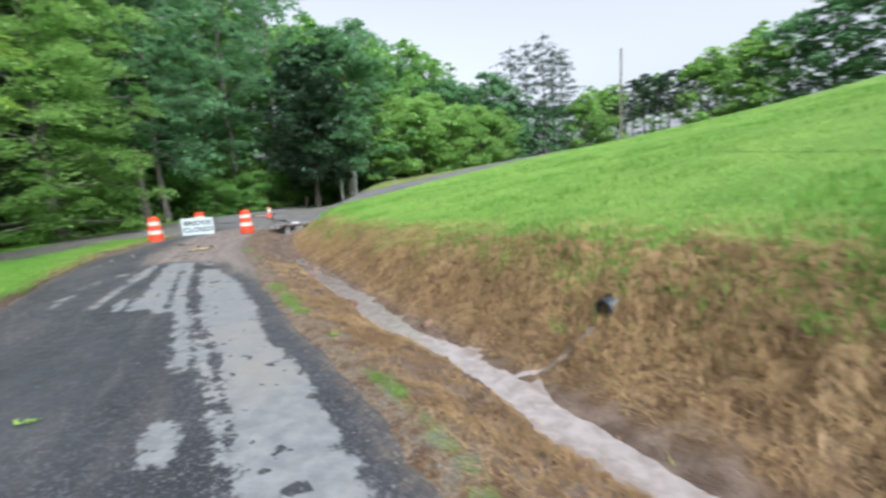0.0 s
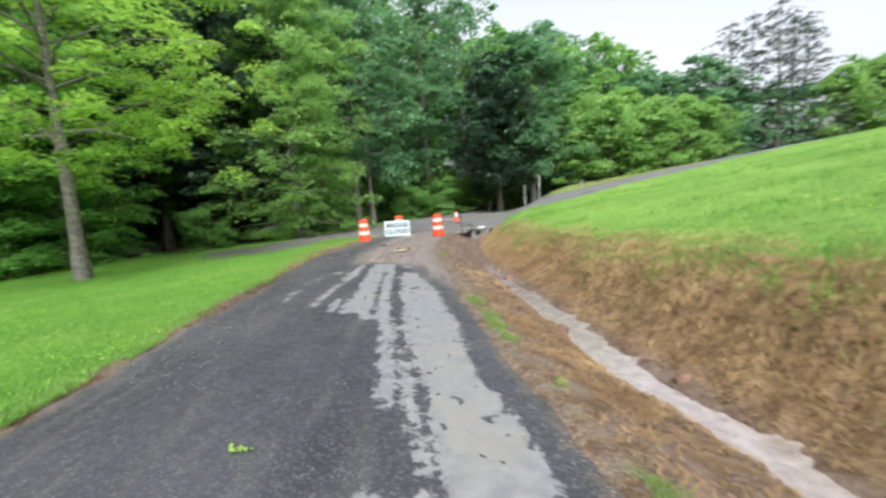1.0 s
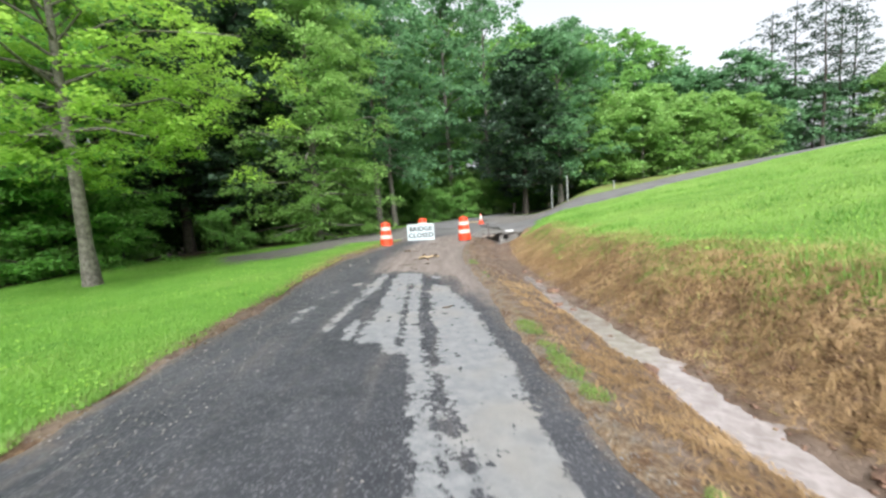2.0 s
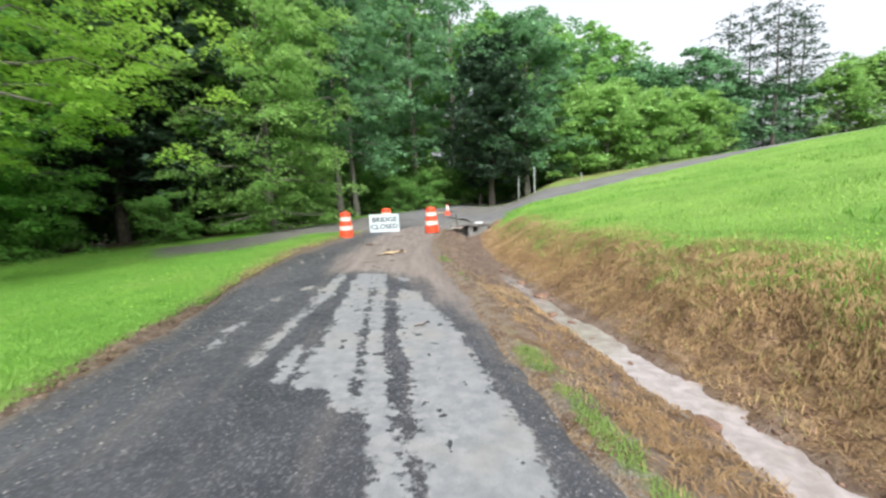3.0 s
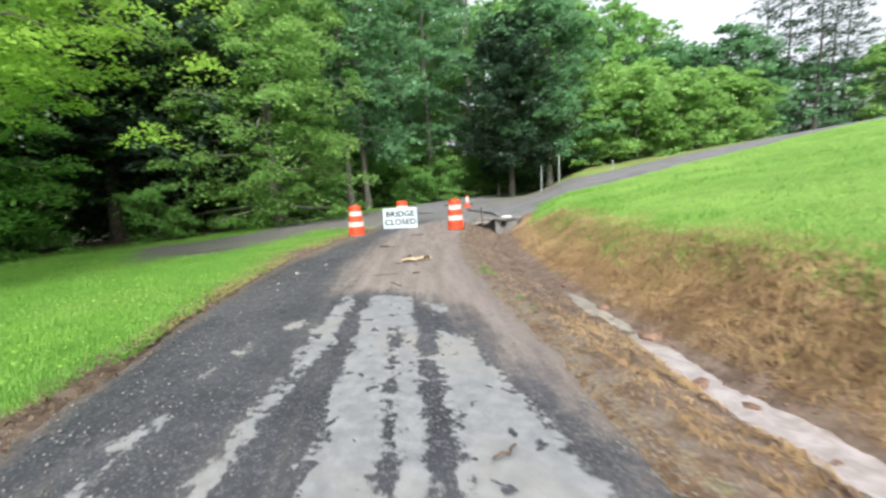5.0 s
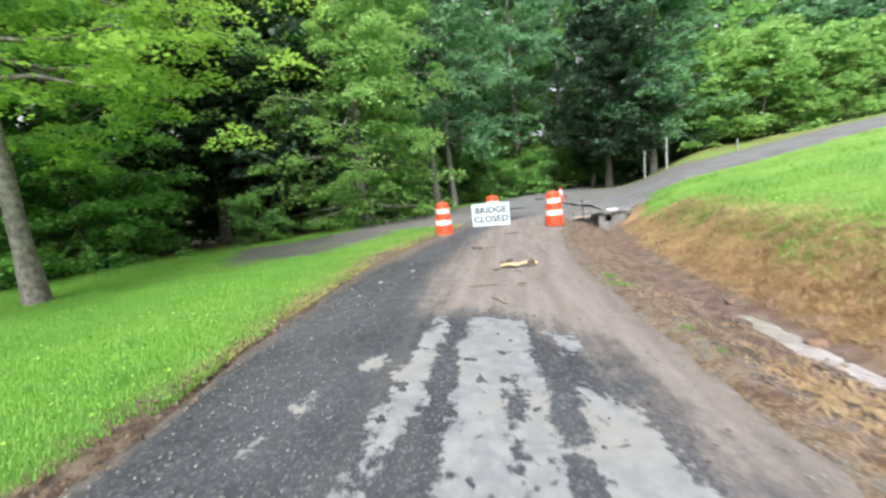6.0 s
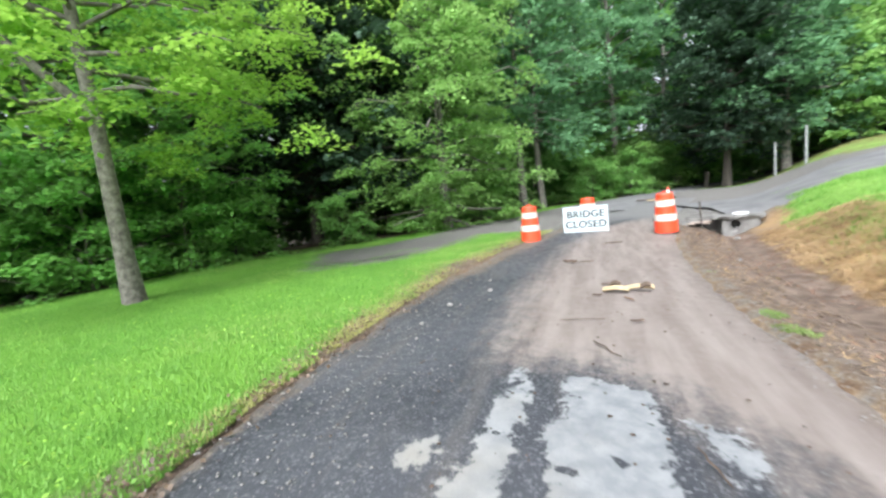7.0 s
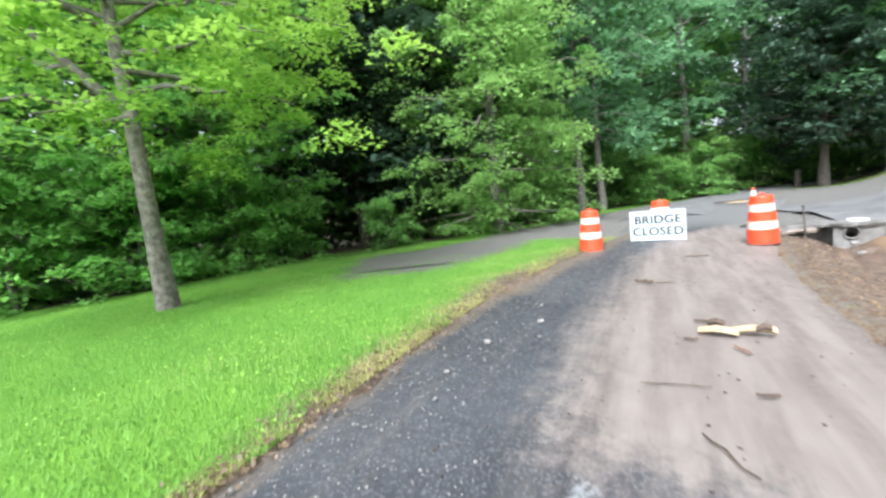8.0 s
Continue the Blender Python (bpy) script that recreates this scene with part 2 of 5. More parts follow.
PIPE_BLACK = plain("black_plastic", [(0.0, (0.012, 0.015, 0.02)), (1.0, (0.05, 0.058, 0.07))], 8.0, 0.4)
STONE = plain("stone", [(0.0, (0.1, 0.092, 0.084)), (1.0, (0.27, 0.255, 0.235))], 9.0, 0.9, 0, 0.5)
CLAY = plain("clay_clod", [(0.0, (0.07, 0.038, 0.024)), (1.0, (0.22, 0.13, 0.085))], 9.0, 0.85, 0, 0.6)


# ---- mesh helpers ----
def part(name, bm, mat, parent=None, label="", smooth=False):
    me = bpy.data.meshes.new(name)
    bm.normal_update()
    bm.to_mesh(me)
    bm.free()
    me.materials.append(mat)
    if smooth:
        me.polygons.foreach_set("use_smooth", [True] * len(me.polygons))
    ob = new(name, me)
    ob.parent = parent
    if label:
        tagged(ob, label)
    return ob


def arrays(name, verts, faces, mat, parent=None, smooth=False):
    """An object from a numpy array of vertices and one of faces that all have as many corners."""
    me = bpy.data.meshes.new(name)
    k = faces.shape[1]
    me.vertices.add(len(verts))
    me.vertices.foreach_set("co", np.ascontiguousarray(verts, np.float32).ravel())
    me.loops.add(faces.size)
    me.loops.foreach_set("vertex_index", np.ascontiguousarray(faces, np.int32).ravel())
    me.polygons.add(len(faces))
    me.polygons.foreach_set("loop_start", np.arange(0, faces.size, k, dtype=np.int32))
    if smooth:
        me.polygons.foreach_set("use_smooth", np.ones(len(faces), bool))
    me.update(calc_edges=True)
    me.materials.append(mat)
    ob = new(name, me)
    ob.parent = parent
    return ob


def attribute(ob, name, values):
    a = ob.data.attributes.new(name, "FLOAT", "POINT")
    a.data.foreach_set("value", np.ascontiguousarray(values, np.float32).ravel())


def grid_faces(rows, cols):
    i = np.arange(rows * cols).reshape(rows, cols)
    return np.stack([i[:-1, :-1], i[:-1, 1:], i[1:, 1:], i[1:, :-1]], -1).reshape(-1, 4)


def sst(v, lo, hi):
    k = np.clip((v - lo) / (hi - lo), 0, 1)
    return k * k * (3 - 2 * k)


def rough(x, y, f, seed=0.0):
    """A cheap smooth unevenness between about -1 and 1."""
    return (np.sin(x * f + 1.7 * y * f * 0.6 + seed) + np.sin(y * f * 1.31 - x * f * 0.47 + 2.1 * seed + 1) + np.sin((x + y) * f * 2.13 + 0.7 * seed) * 0.6
            + np.sin((x * 1.7 - y * 2.3) * f * 1.9 + seed * 3) * 0.4) / 3.0


def vnoise(x, y, f, seed=0):
    """Value noise in plan, -1 to 1."""
    x, y = np.asarray(x) * f, np.asarray(y) * f
    i, j = np.floor(x), np.floor(y)
    u, v = x - i, y - j
    u, v = u * u * (3 - 2 * u), v * v * (3 - 2 * v)

    def h(a, b):
        k = np.sin(a * 127.1 + b * 311.7 + seed * 74.7) * 43758.5453
        return (k - np.floor(k)) * 2 - 1
    return (h(i, j) * (1 - u) + h(i + 1, j) * u) * (1 - v) + (h(i, j + 1) * (1 - u) + h(i + 1, j + 1) * u) * v


def to_line(x, y, pts):
    """Distance to a polyline, in plan."""
    d = np.full(np.shape(x), 1e9)
    for (ax, ay), (bx, by) in zip(pts[:-1], pts[1:]):
        dx, dy = bx - ax, by - ay
        k = np.clip(((x - ax) * dx + (y - ay) * dy) / (dx * dx + dy * dy), 0, 1)
        d = np.minimum(d, np.hypot(x - ax - k * dx, y - ay - k * dy))
    return d


def in_outline(x, y, pts):
    """Signed distance to a closed outline in plan: positive inside."""
    inside = np.zeros(np.shape(x), bool)
    for (ax, ay), (bx, by) in zip(pts, pts[1:] + pts[:1]):
        cross = (ay > y) != (by > y)
        inside ^= cross & (x < (bx - ax) * (y - ay) / (by - ay + 1e-12) + ax)
    d = to_line(x, y, pts + pts[:1])
    return np.where(inside, d, -d)


# ---- the lie of the land ----
RIGHT_Y = [-30, -8, 1.52, 2.43, 3.44, 4.42, 5.4, 6.5, 8.1, 9.3, 10.5, 11.6, 14.3, 16.1, 19, 24, 33, 42, 60]
RIGHT_X = [20, 5.6, 0.1, -0.46, -1.13, -1.8, -2.42, -3.05, -3.95, -4.7, -5.4, -6.0, -7.2, -7.85, -8.9, -10.2, -12.2, -14.2, -18]
LEFT_Y = [-30, -8, 0, 2.94, 4.0, 5.15, 6.34, 7.1, 8.7, 10.5, 13.6, 15.6, 19, 24, 30]
LEFT_X = [15.5, 1.2, -3.3, -4.92, -5.55, -6.2, -6.85, -7.4, -8.3, -9.25, -10.55, -11.15, -12.2, -14.6, -17.5]
HILL_ROAD = [(-12.6, 19.5), (-10.6, 23.0), (-6.6, 26.2), (-3.3, 29.3), (-0.3, 33.0), (3.6, 38.4), (8.6, 44.0), (20, 55), (42, 74), (80, 100)]
BACK_ROAD = [(-13.2, 22), (-15.2, 29), (-16.0, 36), (-15.5, 43), (-12, 50), (-4, 58), (10, 68)]
TRACK = [(-14.6, 10.2), (-12.6, 10.8), (-12.3, 12.1), (-13.1, 14.6), (-14.2, 16.8), (-14.7, 19.2), (-14.2, 24), (-18.4, 24), (-18.4, 20), (-18.0, 17), (-18.2, 14.8), (-19.2, 13.4), (-17.4, 11.8)]
PUDDLE = [(-14.3, 10.9), (-13.5, 11.85), (-12.9, 12.45)]


def edge_r(y):
    return np.interp(y, RIGHT_Y, RIGHT_X)


def edge_l(y):
    return np.interp(y, LEFT_Y, LEFT_X)


def hill_z(x, y):
    x, y = np.clip(x, -22, 60), np.clip(y, -25, 80)
    return 0.06 + 0.20975 * x + 0.07337 * y + 0.00123 * x * x - 0.00256 * x * y - 0.00012 * y * y


def ground_z(x, y):
    x, y = np.asarray(x, float), np.asarray(y, float)
    s = (x - edge_r(y)) * 0.87
    left = np.maximum(edge_l(y) - x, 0) * 0.87
    z = -0.035 * np.minimum(left, 14) - 0.12 * np.clip(left - 14, 0, 12) + 0.01 * np.clip(y - 16, 0, 60)
    z = z + 0.2 * np.clip(left - 30, 0, 60)
    sb = s + (0.09 * vnoise(x, y, 0.9, 41) + 0.05 * vnoise(x, y, 2.7, 42) + 0.02 * vnoise(x, y, 6.5, 43)) * sst(s, 0.3, 0.7) * (1 - sst(s, 2, 3))
    top = 2.9 + 0.15 * np.clip(y - 16, 0, 30)
    k = sst(sb, 1.08, top)
    open_ditch = 1 - sst(y, 19.5, 21.5)
    z = z - 0.38 * np.exp(-(((x + 7.95) / 0.75) ** 2 + ((y - 19.05) / 0.8) ** 2))
    bed = (-0.17 * sst(s, 0.12, 0.75) - 0.14 * sst(sb, 0.75, 1.0)) * open_ditch
    z = z + bed * (1 - k) + (hill_z(x, y) - z) * k
    near = (1 - sst(np.hypot(x + 3, y - 8), 14, 26))
    calm = 1 - 0.85 * np.exp(-((s - 1.12) / 0.3) ** 4)
    bank = sst(s, 0.15, 0.5) * (1 - sst(s, 2.5, 3.4)) * near * calm
    z = z + bank * (0.035 * vnoise(x, y, 2.6, 1) + 0.03 * vnoise(x, y, 6.3, 2) + 0.022 * vnoise(x, y, 11.0, 3))
    z = z + bank * (0.012 * vnoise(x, y, 21.0, 4) + 0.03 * vnoise(x, y, 3.9, 6) * (1 - sst(s, 1.0, 1.4)))
    z = z - 0.06 * sst(y, 10.5, 15)
    z = z + 0.05 * rough(x, y, 0.5, 1) * sst(np.maximum(s - 2.5, left), 0.5, 5)
    return z


def stretch(lo, a, b, hi, step, far_steps):
    fine = np.arange(a, b + step / 2, step)
    q = np.linspace(0, 1, far_steps + 1)[1:] ** 2.6
    return np.concatenate([(a + (lo - a) * q)[::-1], fine, b + (hi - b) * q])


def make_ground():
    xs, ys = stretch(-900, -14, 5, 900, 0.085, 75), stretch(-900, 0, 17, 900, 0.085, 75)
    gx, gy = np.meshgrid(xs, ys)
    z = ground_z(gx, gy)
    s, left = (gx - edge_r(gy)) * 0.87, (edge_l(gy) - gx) * 0.87
    under = sst(np.minimum(-s, -left), -0.03, 0.05) * (gy < 29)
    hd, bd = to_line(gx, gy, HILL_ROAD), to_line(gx, gy, BACK_ROAD)
    z = z - 0.06 * under
    ob = arrays("ground", np.stack([gx, gy, z], -1).reshape(-1, 3), grid_faces(len(ys), len(xs)), GROUND, smooth=True)
    line = 2.4 - 0.2 * sst(gy, 10, 16) + 0.25 * vnoise(gx, gy, 0.9, 4)
    green = np.maximum((s - line) * 1.3, left - 0.12 - 0.36 * sst(gy, 8, 13))
    strip = -0.04 - np.abs(s - 0.15) * 2.6 + 0.3 * vnoise(gx, gy, 1.6, 7)
    green = np.where((s > 0.0) & (s < 0.9) & (gy < 12), strip, green)
    forest = np.maximum(-gx - 20.6 + 0.6 * rough(gx, gy, 0.4), (gy - 33) * 0.5 - np.abs(gx + 19) * 0.6)
    forest = np.maximum(forest, np.minimum(gy - 47 - 0.6 * gx, 6))
    mud = np.maximum(0.34 - np.abs(s - 1.12), np.where(gy > 9, 0.55 - np.abs(s - 0.7), -1)) * 1.0
    mud = np.maximum(mud, 0.2 + 0.18 * sst(gy, 7, 11) + 0.2 * vnoise(gx, gy, 1.3, 35) + 0.06 * vnoise(gx, gy, 5.0, 36) - np.abs(left - 0.06 - 0.16 * sst(gy, 7, 11)))
    mud = np.maximum(mud, np.where(s > 0.1, 0.17 + 0.1 * sst(gy, 5, 8) - 0.32 * np.abs(s - 0.6), -1) + 0.1 * vnoise(gx, gy, 1.7, 31))
    mud = np.where(gy > 21, np.minimum(mud, 21 - gy), mud)
    gravel = np.maximum(-0.04 - np.abs(s - 0.06), np.clip(in_outline(gx, gy, TRACK), -2, 0.6) * 0.8 + 0.25 * vnoise(gx, gy, 0.8, 33) + 0.3 * vnoise(gx, gy, 2.6, 34))
    gravel = np.maximum(gravel, np.minimum(6.4 - np.hypot(gx + 12.0, (gy - 27) * 0.6), 3))
    gravel = np.maximum(gravel, np.maximum(3.0 - hd, 1.6 - bd))
    green = np.where(gy > 22, np.maximum(green, np.minimum(gy - 27, 0.25)), green)
    xs_h, ys_h = [q[0] for q in HILL_ROAD], [q[1] for q in HILL_ROAD]
    beyond = (gx > -11) & (gy > np.interp(gx, xs_h, ys_h) + 1.5)
    green = np.where(beyond, np.minimum(green, 0.02 + 0.12 * vnoise(gx, gy, 0.4, 51)), green)
    for name, v in (("green", green), ("mud", mud), ("gravel", gravel), ("litter", forest), ("hill", sst(s, 0.0, 0.3)), ("thatch", sst(gy, 8, 11.5) * sst(s, 1.3, 1.7) * (1 - sst(gy, 18, 21))), ("wet", 0.16 - to_line(gx, gy, PUDDLE))):
        attribute(ob, name, v)
    return tagged(ob, "mown green lawn, hillside and washed-out clay verge", "ground", kind="structure")


PATCH_A = [(-5.89, 8.4), (-5.4, 8.5), (-5.0, 7.8), (-4.6, 7.1), (-4.21, 6.45), (-3.6, 5.45), (-3.18, 4.8), (-2.9, 4.39), (-2.45, 3.75), (-1.9, 2.8), (-2.0, 2.78), (-2.62, 3.72),
           (-3.05, 4.35), (-3.25, 4.6), (-3.33, 4.52), (-3.6, 4.72), (-3.86, 4.67), (-4.06, 4.97), (-4.22, 5.37), (-4.67, 6.16), (-5.1, 6.95), (-5.31, 7.3), (-5.68, 7.85), (-5.6, 8.0)]
PATCH_B = [(-4.66, 7.6), (-4.3, 7.45), (-4.0, 7.05), (-3.6, 6.61), (-3.01, 5.82), (-2.61, 5.15), (-2.24, 4.6), (-1.72, 3.66), (-1.0, 2.75), (-0.52, 1.95), (0.2, 0.8), (-0.4, 0.6),
           (-0.99, 1.8), (-1.51, 2.62), (-2.19, 3.6), (-2.8, 4.42), (-3.1, 4.99), (-3.49, 5.58), (-4.17, 6.65), (-4.35, 6.95)]
PATCH_C = [(-6.22, 8.32), (-6.0, 8.2), (-5.76, 7.76), (-5.43, 7.22), (-5.28, 6.8), (-4.98, 6.0), (-4.45, 4.9), (-4.45, 4.8), (-5.06, 5.97), (-5.42, 6.7), (-5.8, 7.4)]
PATCH_D = [(-4.42, 5.32), (-4.08, 4.7), (-4.0, 4.72), (-4.27, 5.2)]
PATCH_E = [(-5.1, 8.3), (-4.98, 8.37), (-4.83, 8.2), (-4.8, 7.95), (-4.95, 8.1)]
DASHES = [[(-1.45, 1.72), (-1.66, 2.08), (-1.52, 2.16), (-1.36, 1.9), (-1.3, 1.72)], [(-2.45, 3.7), (-1.42, 2.25), (-0.9, 1.5), (-0.82, 1.5), (-1.3, 2.2), (-2.1, 3.35)],
          [(-5.14, 4.95), (-5.48, 5.53), (-5.44, 5.51), (-5.12, 4.96)], [(-5.55, 5.5), (-5.6, 5.78), (-5.5, 5.75), (-5.42, 5.52)], [(-6.0, 6.6), (-6.1, 6.84), (-6.0, 6.82), (-5.9, 6.6)],
          [(-6.06, 7.14), (-6.12, 7.32), (-6.04, 7.5), (-5.96, 7.34), (-5.95, 7.16)], [(-5.86, 6.16), (-5.95, 6.34), (-5.9, 6.36), (-5.82, 6.18)]]
MUD_FAN = [(-4.0, 7.3), (-4.5, 8.05), (-5.28, 8.5), (-5.85, 8.7), (-6.26, 8.4), (-6.7, 8.75), (-7.4, 9.9), (-8.3, 11.8), (-9.3, 14), (-10.2, 17), (-10, 20), (-7, 20), (-5, 12), (-2.5, 6)]


def make_road():
    ys = np.concatenate([np.arange(-14, -1, 0.5), np.arange(-1, 17, 0.06), np.arange(17, 29.1, 0.4)])
    q = np.linspace(0, 1, 72)
    wob_r, wob_l = 0.05 * rough(ys, ys * 0, 6.0, 1) + 0.025 * rough(ys, ys * 0, 23, 2), 0.1 * rough(ys, ys * 0, 2.1, 3) + 0.05 * rough(ys, ys * 0, 9, 4)
    a, b = edge_l(ys) + wob_l, edge_r(ys) + wob_r
    gx = a[:, None] + (b - a)[:, None] * q[None, :]
    gy = np.repeat(ys[:, None], len(q), 1)
    z = 0.012 + 0.035 * (1 - (2 * q[None, :] - 1) ** 2) - 0.03 + 0.006 * rough(gx, gy, 2.2, 3) + 0.01 * np.clip(gy - 16, 0, 60) - 0.06 * sst(gy, 10.5, 15)
    z[:, 0] = z[:, -1] = -0.09 + 0.01 * np.clip(ys - 16, 0, 60) - 0.06 * sst(ys, 10.5, 15)
    ob = arrays("road", np.stack([gx, gy, z], -1).reshape(-1, 3), grid_faces(len(ys), len(q)), ROAD, smooth=True)
    silt = np.full(gx.shape, -9.0)
    for outline in (PATCH_A, PATCH_B, PATCH_C, PATCH_D, PATCH_E, *DASHES):
        silt = np.maximum(silt, in_outline(gx, gy, outline))
    worn = to_line(gx, gy, [(-5.0, 7.45), (-4.42, 6.42), (-3.82, 5.4), (-3.42, 4.75)])
    silt = np.minimum(silt, worn - 0.03)
    attribute(ob, "silt", np.minimum(silt + 0.01, 0.16))
    attribute(ob, "mud", np.clip(in_outline(gx, gy, MUD_FAN), -3, 0.8))
    attribute(ob, "gravel", sst(gy + 0.8 * vnoise(gx, gy, 0.9, 55), 17.5, 21))
    width = (b - a)[:, None]
    attribute(ob, "rim", np.maximum(0.1 - (1 - q)[None, :] * width, 0.15 + 0.35 * sst(gy, 8, 13) - q[None, :] * width) + 0 * gx)
    return tagged(ob, "worn grey asphalt lane with pale silt streaks and tan mud", "road", kind="structure")


def ribbon(name, line, width, lift, mat, step=0.5, across=7, height=None):
    """A strip draped along a line in plan."""
    p = np.array(line, float)
    d = np.concatenate([[0], np.cumsum(np.hypot(*np.diff(p, axis=0).T))])
    t = np.arange(0, d[-1], step)
    k = np.linspace(0, 1, 9) - 0.5
    px = np.mean([np.interp(t + 4 * step * i, d, p[:, 0]) for i in k], 0)
    py = np.mean([np.interp(t + 4 * step * i, d, p[:, 1]) for i in k], 0)
    tx, ty = np.gradient(px), np.gradient(py)
    n = np.hypot(tx, ty)
    w = (width(t) if callable(width) else np.full(t.shape, width)) * (1 + 0.06 * rough(t, t * 0, 1.3))
    v = np.linspace(-0.5, 0.5, across)[None, :]
    gx, gy = px[:, None] + (ty / n * w)[:, None] * v, py[:, None] - (tx / n * w)[:, None] * v
    z = (ground_z(gx, gy) if height is None else height(gx, gy)) + lift
    if height is None:
        z[:, 0] -= 0.12
        z[:, -1] -= 0.12
    ob = arrays(name, np.stack([gx, gy, z], -1).reshape(-1, 3), grid_faces(len(t), across), mat, smooth=True)
    return ob, gx, gy


make_ground()
make_road()
ROAD_FAR = plain("grey_gravel", [(0.0, (0.075, 0.073, 0.072)), (1.0, (0.16, 0.155, 0.15))], 1.2, 0.85, 0, 0.5, 30)
hr, _, _ = ribbon("hill_road", [(x + 1.0, y - 0.8) for x, y in HILL_ROAD[1:]], 6.2, 0.06, ROAD_FAR)
tagged(hr, "grey gravel lane climbing the grassy hill", "road", kind="structure")
br, _, _ = ribbon("back_road", BACK_ROAD, 3.6, 0.06, ROAD_FAR)
tagged(br, "pale lane running behind the dark tree", "road", kind="structure")
sy = np.arange(-6.0, 10.4, 0.08)
sx = edge_r(sy) + (1.17 + 0.04 * np.sin(sy * 1.3) + 0.02 * np.sin(sy * 4.1) - 0.06 * sst(sy, 6.8, 8.4)) / 0.87
wr, _, _ = ribbon("ditch_water", list(zip(sx, sy)), lambda t: 0.72 - 0.42 * sst(t, 16.3, 18.2), 0.0, WATER, 0.08, 9,
                  lambda x, y: -0.284 - 0.022 * sst(y, 7.0, 8.8) + 0 * x)
tagged(wr, "shallow milky brown runoff in the ditch", "water", kind="structure")


# ---- trees ----
def tube(path, radii, sides=8, flare=0.0, rng=None):
    path = [Vector(p) for p in path]
    verts, faces = [], []
    for i, (p, r) in enumerate(zip(path, radii)):
        d = (path[min(i + 1, len(path) - 1)] - path[max(i - 1, 0)]).normalized()
        u = d.cross(Vector((0.13, 0.99, 0.07))).normalized()
        w = d.cross(u)
        for k in range(sides):
            a = 2 * math.pi * k / sides
            rr = r * (1 + (rng.uniform(-0.08, 0.08) if rng else 0)) * (1 + (flare * (0.6 + 0.4 * math.sin(3 * a)) if i == 0 else 0))
            verts.append(p + (u * math.cos(a) + w * math.sin(a)) * rr)
        if i:
            o = (i - 1) * sides
            faces += [(o + k, o + (k + 1) % sides, o + sides + (k + 1) % sides, o + sides + k) for k in range(sides)]
    return np.array(verts), np.array(faces)


def leaf_cards(rng, centre, size, tilt, aspect=0.75):
    """One pointed, folded leaf of four corners at each centre."""
    n = len(centre)
    yaw = rng.uniform(0, 2 * np.pi, n)
    pitch, roll = rng.normal(0, tilt, n) - 0.25, rng.normal(0, tilt, n)
    f = np.stack([np.cos(yaw) * np.cos(pitch), np.sin(yaw) * np.cos(pitch), np.sin(pitch)], -1)
    side = np.stack([-np.sin(yaw), np.cos(yaw), np.zeros(n)], -1)
    up = np.cross(f, side)
    sd = side * np.cos(roll)[:, None] + up * np.sin(roll)[:, None]
    s = size[:, None]
    lift = up * s * 0.1
    v = np.stack([centre - f * s * 0.5, centre + sd * s * 0.5 * aspect + lift, centre + f * s * 0.55, centre - sd * s * 0.5 * aspect + lift], 1)
    return v.reshape(-1, 3), np.arange(4 * n).reshape(n, 4)


